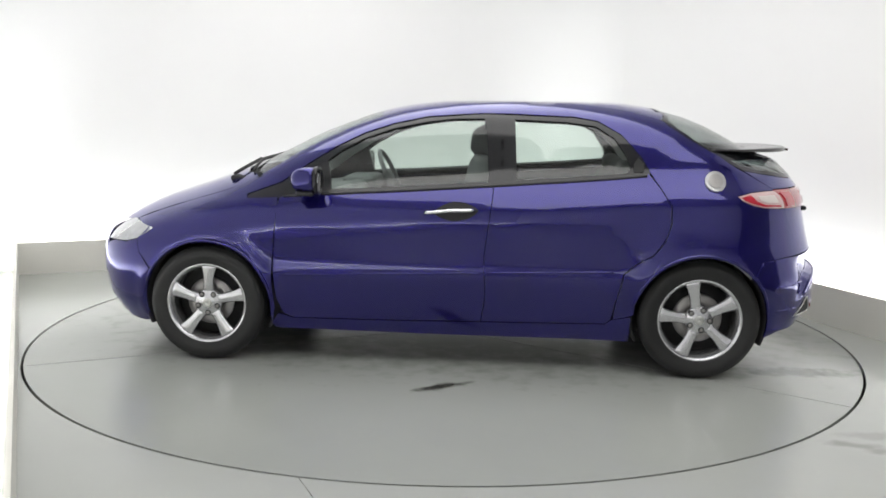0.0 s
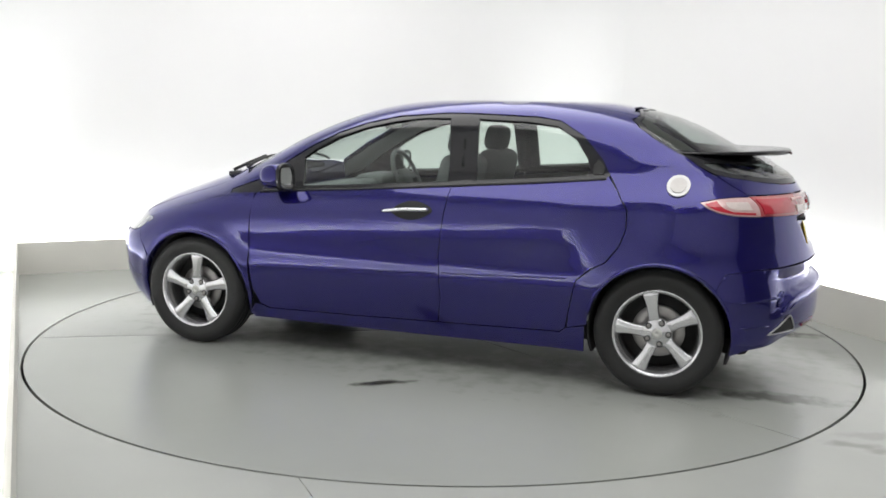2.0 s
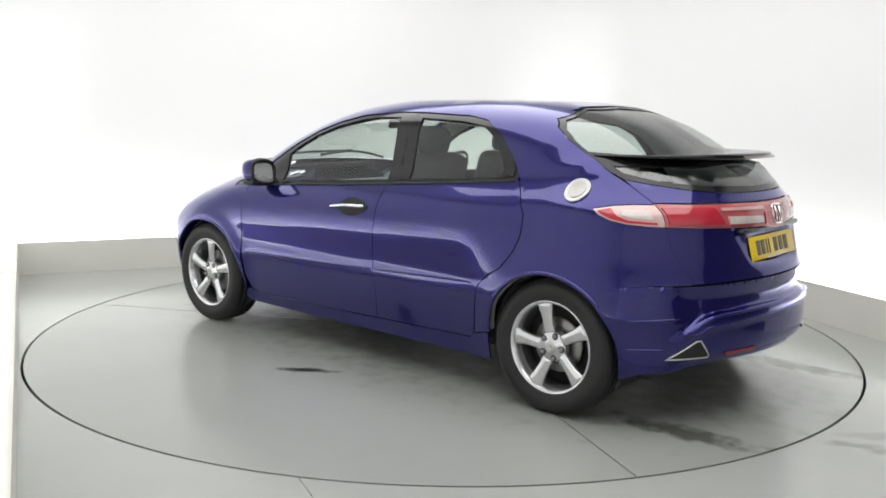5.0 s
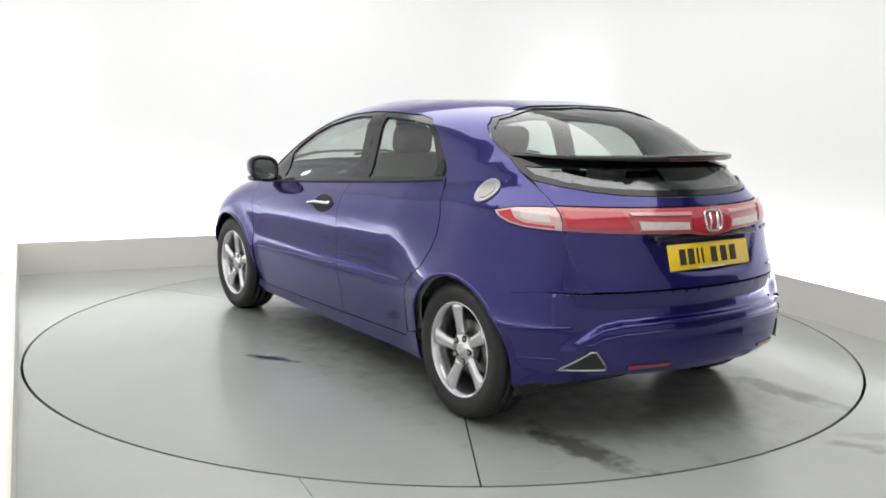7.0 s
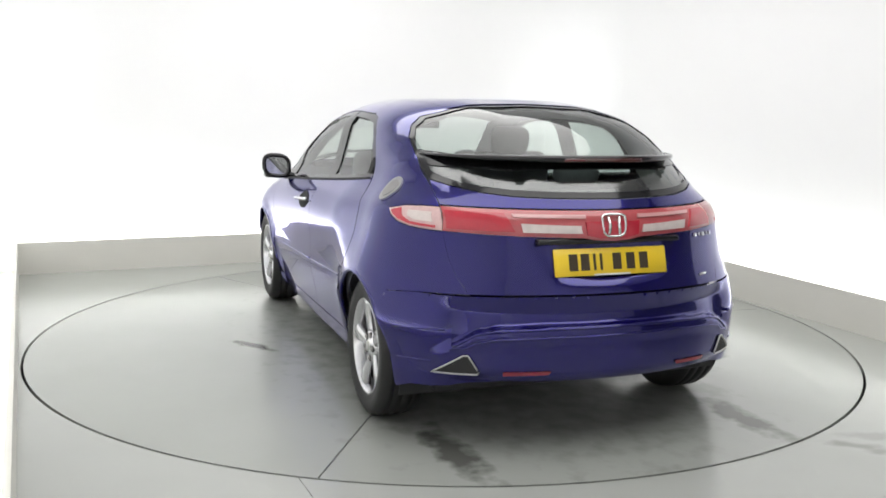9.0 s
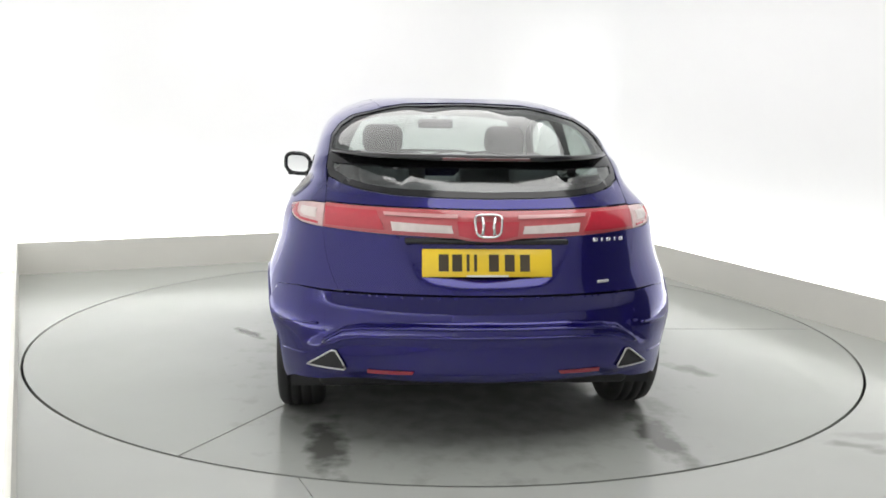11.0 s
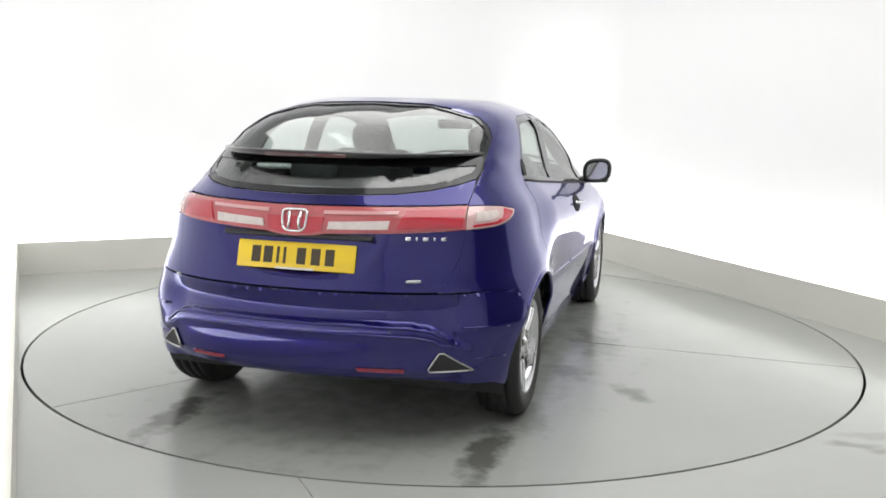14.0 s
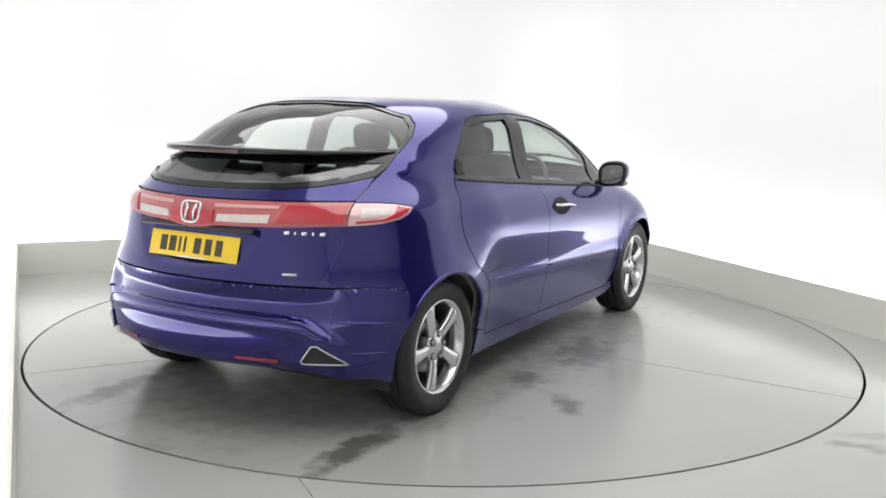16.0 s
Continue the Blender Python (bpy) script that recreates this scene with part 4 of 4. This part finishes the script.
EX = [(0.720, 0.332), (0.618, 0.412), (0.600, 0.413), (0.560, 0.348), (0.566, 0.338)]
bump = new("rear_bumper")
bump.parent = car
low_edge = [(0.66, 0.272), (0.60, 0.285), (0.48, 0.300), (0.25, 0.303), (0.0, 0.303)]
main = [(0.0, 0.6565), (0.30, 0.6545), (0.592, 0.6475), (0.66, 0.6445)] + [(0.66, 0.50)] + low_edge
panel("bumper_skin", "rear", mirror_yz(main), PAINT, bump, grid=0.011, gap=0.0, disp=bumper_form)
for flip in (False, True):
    yy = np.full(12, 0.66)
    zz = np.linspace(0.6445, 0.272, 12)
    edge = side_of(solve("rear", yy, zz))
    fl = [(-1.60, 0.597), (-1.62, 0.633), (-1.75, 0.647)] + edge + [(-1.74, 0.262), (-1.66, 0.232)] + arc(HUB_R, AP, 192, 138, 12)
    yv = lambda x, z: bumper_form(solve("side", x, z)[:, 1], z)
    panel("bumper_flank", "side", fl, PAINT, bump, grid=0.016, gap=0.0, disp=yv, flip=flip)
    sg = -1 if flip else 1
    # crease on the bumper's flank
    q = solve("side", np.linspace(-1.70, -1.87, 10), np.linspace(0.498, 0.512, 10))
    bm = bmesh.new()
    tube(bm, [(a[0], sg * (a[1] + 0.001), a[2]) for a in q], 0.006, 6)
    part("crease", bm, PAINT, bump)
    q = solve("side", np.linspace(-1.70, -1.83, 8), np.linspace(0.372, 0.376, 8))
    bm = bmesh.new()
    tube(bm, [(a[0], sg * (a[1] + 0.003), a[2]) for a in q], 0.005, 6)
    part("crease", bm, PAINT, bump)
    tri = [on_tail(sg * a, b, 0.006) for a, b in resample(EX, 0.015)]
    bm = bmesh.new()
    tube(bm, tri, 0.0036, 8, True)
    trim = part("exhaust_finisher", bm, SILVER, bump, "chrome triangular exhaust finisher")
    panel("outlet", "rear", [(sg * a, b) for a, b in EX], DARK, trim, "black outlet", grid=0.03, gap=0.003, lift=0.005, thick=0.02)
    panel("reflector", "rear", [(sg * a, b) for a, b in ((0.475, 0.352), (0.29, 0.357), (0.30, 0.343), (0.475, 0.336))], REFLEX, bump, "red reflector strip", grid=0.02, gap=0, lift=0.003, thick=0.006)

# the ledge's two fine edges
for drop in (0.0, 0.034):
    bm = bmesh.new()
    ys = np.linspace(-0.655, 0.655, 81)
    zs = ledge_at(np.abs(ys)) - drop * np.clip((0.66 - np.abs(ys)) / 0.05, 0, 1)
    q = solve("rear", ys, zs)
    q = q + normals(q) * (bumper_form(ys, zs) - 0.001)[:, None]
    tube(bm, q.tolist(), 0.0055, 8)
    part("ledge_edge", bm, PAINT, bump)
# dark backing added behind the joint of bumper and tailgate to block light
panel("joint_backing", "rear", mirror_yz([(0.0, 0.70), (0.60, 0.70), (0.655, 0.66), (0.655, 0.60), (0.0, 0.60)]), DARK, bump, grid=0.05, lift=-0.07)
for flip in (False, True):
    panel("joint_backing", "side", [(-1.64, 0.67), (-1.80, 0.69), (-1.80, 0.60), (-1.64, 0.60)], DARK, bump, grid=0.05, lift=-0.03, flip=flip)

# floor pan
bm = bmesh.new()
rbox(bm, (-0.05, 0, 0.25), (3.4, 1.36, 0.10), 0.04)
part("floor_pan", bm, DARK, car)
bm = bmesh.new()
rbox(bm, (-1.76, 0, 0.37), (0.24, 0.9, 0.12), 0.05)
part("silencer", bm, DARK, car)

# ---- wheels ----
def make_wheel():
    w = new("wheel")
    w.parent = car
    bm = bmesh.new()
    prof = [(0.212, -0.085), (0.245, -0.099), (0.285, -0.102), (0.306, -0.090), (0.315, -0.065)]
    for y in (-0.045, 0.0, 0.045):
        prof += [(0.316, y - 0.006), (0.308, y - 0.004), (0.308, y + 0.004), (0.316, y + 0.006)]
    prof += [(0.315, 0.065), (0.306, 0.090), (0.288, 0.1015), (0.284, 0.1035), (0.255, 0.1035), (0.250, 0.101), (0.228, 0.098), (0.212, 0.088)]
    lathe(bm, prof, 64)
    part("tyre", bm, RUBBER, w, "black rubber tyre")
    bm = bmesh.new()
    lathe(bm, [(0.205, 0.088), (0.214, 0.097), (0.219, 0.096), (0.219, 0.084), (0.212, 0.07), (0.205, -0.08), (0.185, -0.08), (0.188, 0.04), (0.198, 0.075)], 64)
    part("rim", bm, ALLOY, w, "silver alloy rim")
    bm = bmesh.new()
    lathe(bm, [(0.001, -0.03), (0.195, -0.03), (0.195, -0.04), (0.001, -0.04)], 40)
    part("backing", bm, DARK, w)
    bm = bmesh.new()
    lathe(bm, [(0.05, 0.02), (0.128, 0.02), (0.130, 0.010), (0.05, 0.010)], 40)
    part("brake_disc", bm, STEEL, w, "steel brake disc")
    bm = bmesh.new()
    lathe(bm, [(0.001, 0.083), (0.028, 0.082), (0.034, 0.078), (0.066, 0.076), (0.074, 0.068), (0.074, 0.02), (0.001, 0.02)], 40)
    part("hub", bm, ALLOY, w)
    bm = bmesh.new()
    lathe(bm, [(0.001, 0.089), (0.022, 0.087), (0.027, 0.081), (0.001, 0.080)], 28)
    part("centre_cap", bm, SILVER, w, "plain centre cap")
    sp = bmesh.new()
    st = [(0.045, 0.032, 0.072, 0.0), (0.08, 0.027, 0.076, 0.01), (0.12, 0.027, 0.080, 0.03), (0.16, 0.032, 0.084, 0.045), (0.19, 0.039, 0.086, 0.05), (0.209, 0.045, 0.087, 0.05)]
    rg = []
    for r, hw, y, a in st:
        c, s = math.cos(a), math.sin(a)
        row = []
        for tx, ty in ((-hw, y - 0.030), (-hw, y - 0.007), (-hw * 0.72, y), (0.0, y + 0.002), (hw * 0.72, y), (hw, y - 0.007), (hw, y - 0.030)):
            row.append(sp.verts.new((r * c - tx * s, ty, r * s + tx * c)))
        rg.append(row)
    for a, b in zip(rg, rg[1:]):
        for k in range(7):
            sp.faces.new((a[k], a[(k + 1) % 7], b[(k + 1) % 7], b[k]))
    sp.faces.new(rg[0])
    sp.faces.new(rg[-1])
    bmesh.ops.recalc_face_normals(sp, faces=sp.faces)
    first = part("spoke", sp, ALLOY, w)
    first.rotation_euler = (0, radians(-90), 0)
    nb = bmesh.new()
    lathe(nb, [(0.001, 0.086), (0.008, 0.086), (0.010, 0.078), (0.010, 0.06), (0.001, 0.06)], 12)
    nut = part("nut", nb, STEEL, w)
    # Dark ring laid on the hub: paints the shade of the nut's hole.
    rb = bmesh.new()
    lathe(rb, [(0.0105, 0.0782), (0.0155, 0.0782), (0.0155, 0.070), (0.0105, 0.070)], 16)
    rec = part("nut_hole_shade", rb, DARK, w)
    for k in range(5):
        if k:
            s2 = new("spoke", first.data)
            s2.parent = w
            s2.rotation_euler = (0, radians(-90 + 72 * k), 0)
            n2 = new("nut", nut.data)
            n2.parent = w
            r2 = new("nut_hole_shade", rec.data)
            r2.parent = w
        else:
            n2, r2 = nut, rec
        a = radians(54 + 72 * k)
        n2.location = r2.location = (0.055 * math.cos(a), 0, 0.055 * math.sin(a))
    return w


wheel = make_wheel()
places = [(HUB_F, 1, 0), (HUB_R, 1, 15), (HUB_F, -1, 10), (HUB_R, -1, 25)]
for k, (hx, sg, rot) in enumerate(places):
    m = Matrix.Translation((hx, sg * 0.762, 0.316)) @ (Matrix.Rotation(math.pi, 4, "Z") if sg < 0 else Matrix()) @ Matrix.Rotation(radians(rot), 4, "Y")
    if k == 0:
        wheel.matrix_basis = m
    else:
        copy_thing(wheel, m)

# ---- mirrors ----
for sg in (1, -1):
    mir = new("door_mirror")
    mir.parent = car
    bm = bmesh.new()
    bmesh.ops.create_uvsphere(bm, u_segments=28, v_segments=18, radius=1.0)
    for v in bm.verts:
        x, y, z = v.co
        f = abs(x) ** 0.9 * (1 if x > 0 else -1)
        ny = math.copysign(abs(y) ** 0.75, y)
        nz = math.copysign(abs(z) ** 0.75, z)
        v.co = (0.73 + (0.105 * f if x > 0 else 0.05 * max(f, -0.75)), sg * (0.900 + 0.086 * ny), 1.0 + 0.070 * nz + 0.012 * ny)
    part("shell", bm, PAINT, mir, "blue mirror shell")
    bm = bmesh.new()
    ring = [(0.694, sg * (0.900 + 0.080 * math.copysign(abs(math.cos(a)) ** 0.7, math.cos(a))), 1.0 + 0.066 * math.copysign(abs(math.sin(a)) ** 0.7, math.sin(a)) + 0.010 * math.cos(a)) for a in np.linspace(0, 2 * math.pi, 33)[:-1]]
    tube(bm, ring, 0.014, 8, True)
    part("rim", bm, BLACK, mir, "black mirror rim")
    bm = bmesh.new()
    vs = [bm.verts.new((0.6885, q[1], q[2])) for q in ring]
    bm.faces.new(vs if sg < 0 else vs[::-1])
    part("mirror_glass", bm, MIRROR, mir, "mirror glass", smooth=False)
    bm = bmesh.new()
    rbox(bm, (0.74, sg * 0.80, 0.935), (0.10, 0.15, 0.045), 0.02, Matrix.Rotation(radians(sg * 16), 4, "X"))
    part("arm", bm, BLACK, mir)
    bm = bmesh.new()
    rbox(bm, (0.75, sg * 0.895, 0.937), (0.10, 0.15, 0.03), 0.014)
    part("lower_cover", bm, BLACK, mir)

# wipers on the screen's foot
for y0, y1 in ((0.55, -0.02), (0.0, -0.55)):
    bm = bmesh.new()
    ys = np.linspace(y0, y1, 12)
    q = solve("top", 1.16 - 0.02 * np.abs(ys) / 0.5, ys)
    tube(bm, [(a[0], a[1], a[2] + 0.014) for a in q], 0.009, 6)
    q2 = solve("top", np.array([1.26, 1.21, 1.16]), np.array([y0 - 0.05, y0 - 0.14, y0 - 0.26]))
    tube(bm, [(a[0], a[1], a[2] + 0.026) for a in q2], 0.010, 6)
    part("wiper", bm, RUBBER, car, "black windscreen wiper")
bm = bmesh.new()
rbox(bm, (1.22, 0, 0.975), (0.10, 1.10, 0.03), 0.01)
part("cowl", bm, DARK, car)

# ---- inside the car ----
def seat(x, y, wide, back_h, name="front_seat"):
    s = new(name)
    s.parent = car
    bm = bmesh.new()
    rbox(bm, (x + 0.22, y, 0.50), (0.52, wide, 0.20), 0.07)
    part("cushion", bm, FABRIC, s)
    bm = bmesh.new()
    rbox(bm, (x - 0.08, y, 0.56 + back_h / 2), (0.16, wide, back_h), 0.06, Matrix.Rotation(radians(-14), 4, "Y"))
    part("backrest", bm, FABRIC, s)
    return s


for sg in (1, -1):
    s = seat(-0.02, sg * 0.36, 0.50, 0.58)
    bm = bmesh.new()
    rbox(bm, (-0.145, sg * 0.36, 1.205), (0.13, 0.235, 0.165), 0.055, Matrix.Rotation(radians(-10), 4, "Y"), 4)
    hr = part("headrest", bm, FABRIC_DARK, s, "dark headrest")
    for d in (0.05, -0.05):
        bm = bmesh.new()
        tube(bm, [(-0.14, sg * 0.36 + d, 1.06), (-0.145, sg * 0.36 + d, 1.16)], 0.006, 6)
        part("headrest_post", bm, STEEL, s)
bench = seat(-0.82, 0.0, 1.24, 0.46, "rear_bench")
for y in (0.38, -0.38):
    bm = bmesh.new()
    rbox(bm, (-0.955, y, 1.06), (0.11, 0.25, 0.11), 0.045, Matrix.Rotation(radians(-12), 4, "Y"))
    part("headrest", bm, FABRIC, bench)
bm = bmesh.new()
rbox(bm, (0.86, 0, 0.80), (0.56, 1.36, 0.20), 0.07, Matrix.Rotation(radians(8), 4, "Y"))
rbox(bm, (0.66, -0.36, 0.90), (0.22, 0.40, 0.10), 0.04)
part("dashboard", bm, DASH, car, "grey dashboard")
bm = bmesh.new()
rim = [(0.47 + 0.185 * math.sin(a) * 0.42, -0.36 + 0.185 * math.cos(a), 0.93 + 0.185 * math.sin(a) * 0.91) for a in np.linspace(0, 2 * math.pi, 33)[:-1]]
tube(bm, rim, 0.015, 8, True)
rbox(bm, (0.49, -0.36, 0.925), (0.05, 0.15, 0.12), 0.03, Matrix.Rotation(radians(25), 4, "Y"))
rbox(bm, (0.485, -0.36, 0.93), (0.02, 0.34, 0.04), 0.009, Matrix.Rotation(radians(25), 4, "Y"))
part("steering_wheel", bm, DASH, car, "grey steering wheel")
bm = bmesh.new()
rbox(bm, (0.43, 0.0, 1.285), (0.035, 0.23, 0.06), 0.015, Matrix.Rotation(radians(-10), 4, "Y"))
tube(bm, [(0.44, 0, 1.30), (0.50, 0, 1.325)], 0.012, 6)
part("inside_mirror", bm, BLACK, car, "dark inside mirror")
bm = bmesh.new()
rbox(bm, (-1.33, 0, 0.965), (0.66, 1.16, 0.03), 0.012)
part("parcel_shelf", bm, LINING, car, "grey parcel shelf")
bm = bmesh.new()
rbox(bm, (-1.62, 0, 0.70), (0.10, 1.05, 0.50), 0.03)
part("load_bay", bm, LINING, car)


# ---- what turns ----
def motions():
    start, rate = 175.41, -7.265
    rows_table, rows_car = [], []
    for k in range(9):
        t = 2.0 * k
        turn = start + rate * t
        rows_table.append((t, pose(0, 0, 0, 0, 0, turn)))
        rows_car.append((t, pose(0, 0, 0, 0, 0, turn) @ pose(-0.089, 0.045, 0, 0, 0, 0.45)))
    walk(table, rows_table)
    walk(car, rows_car)


motions()
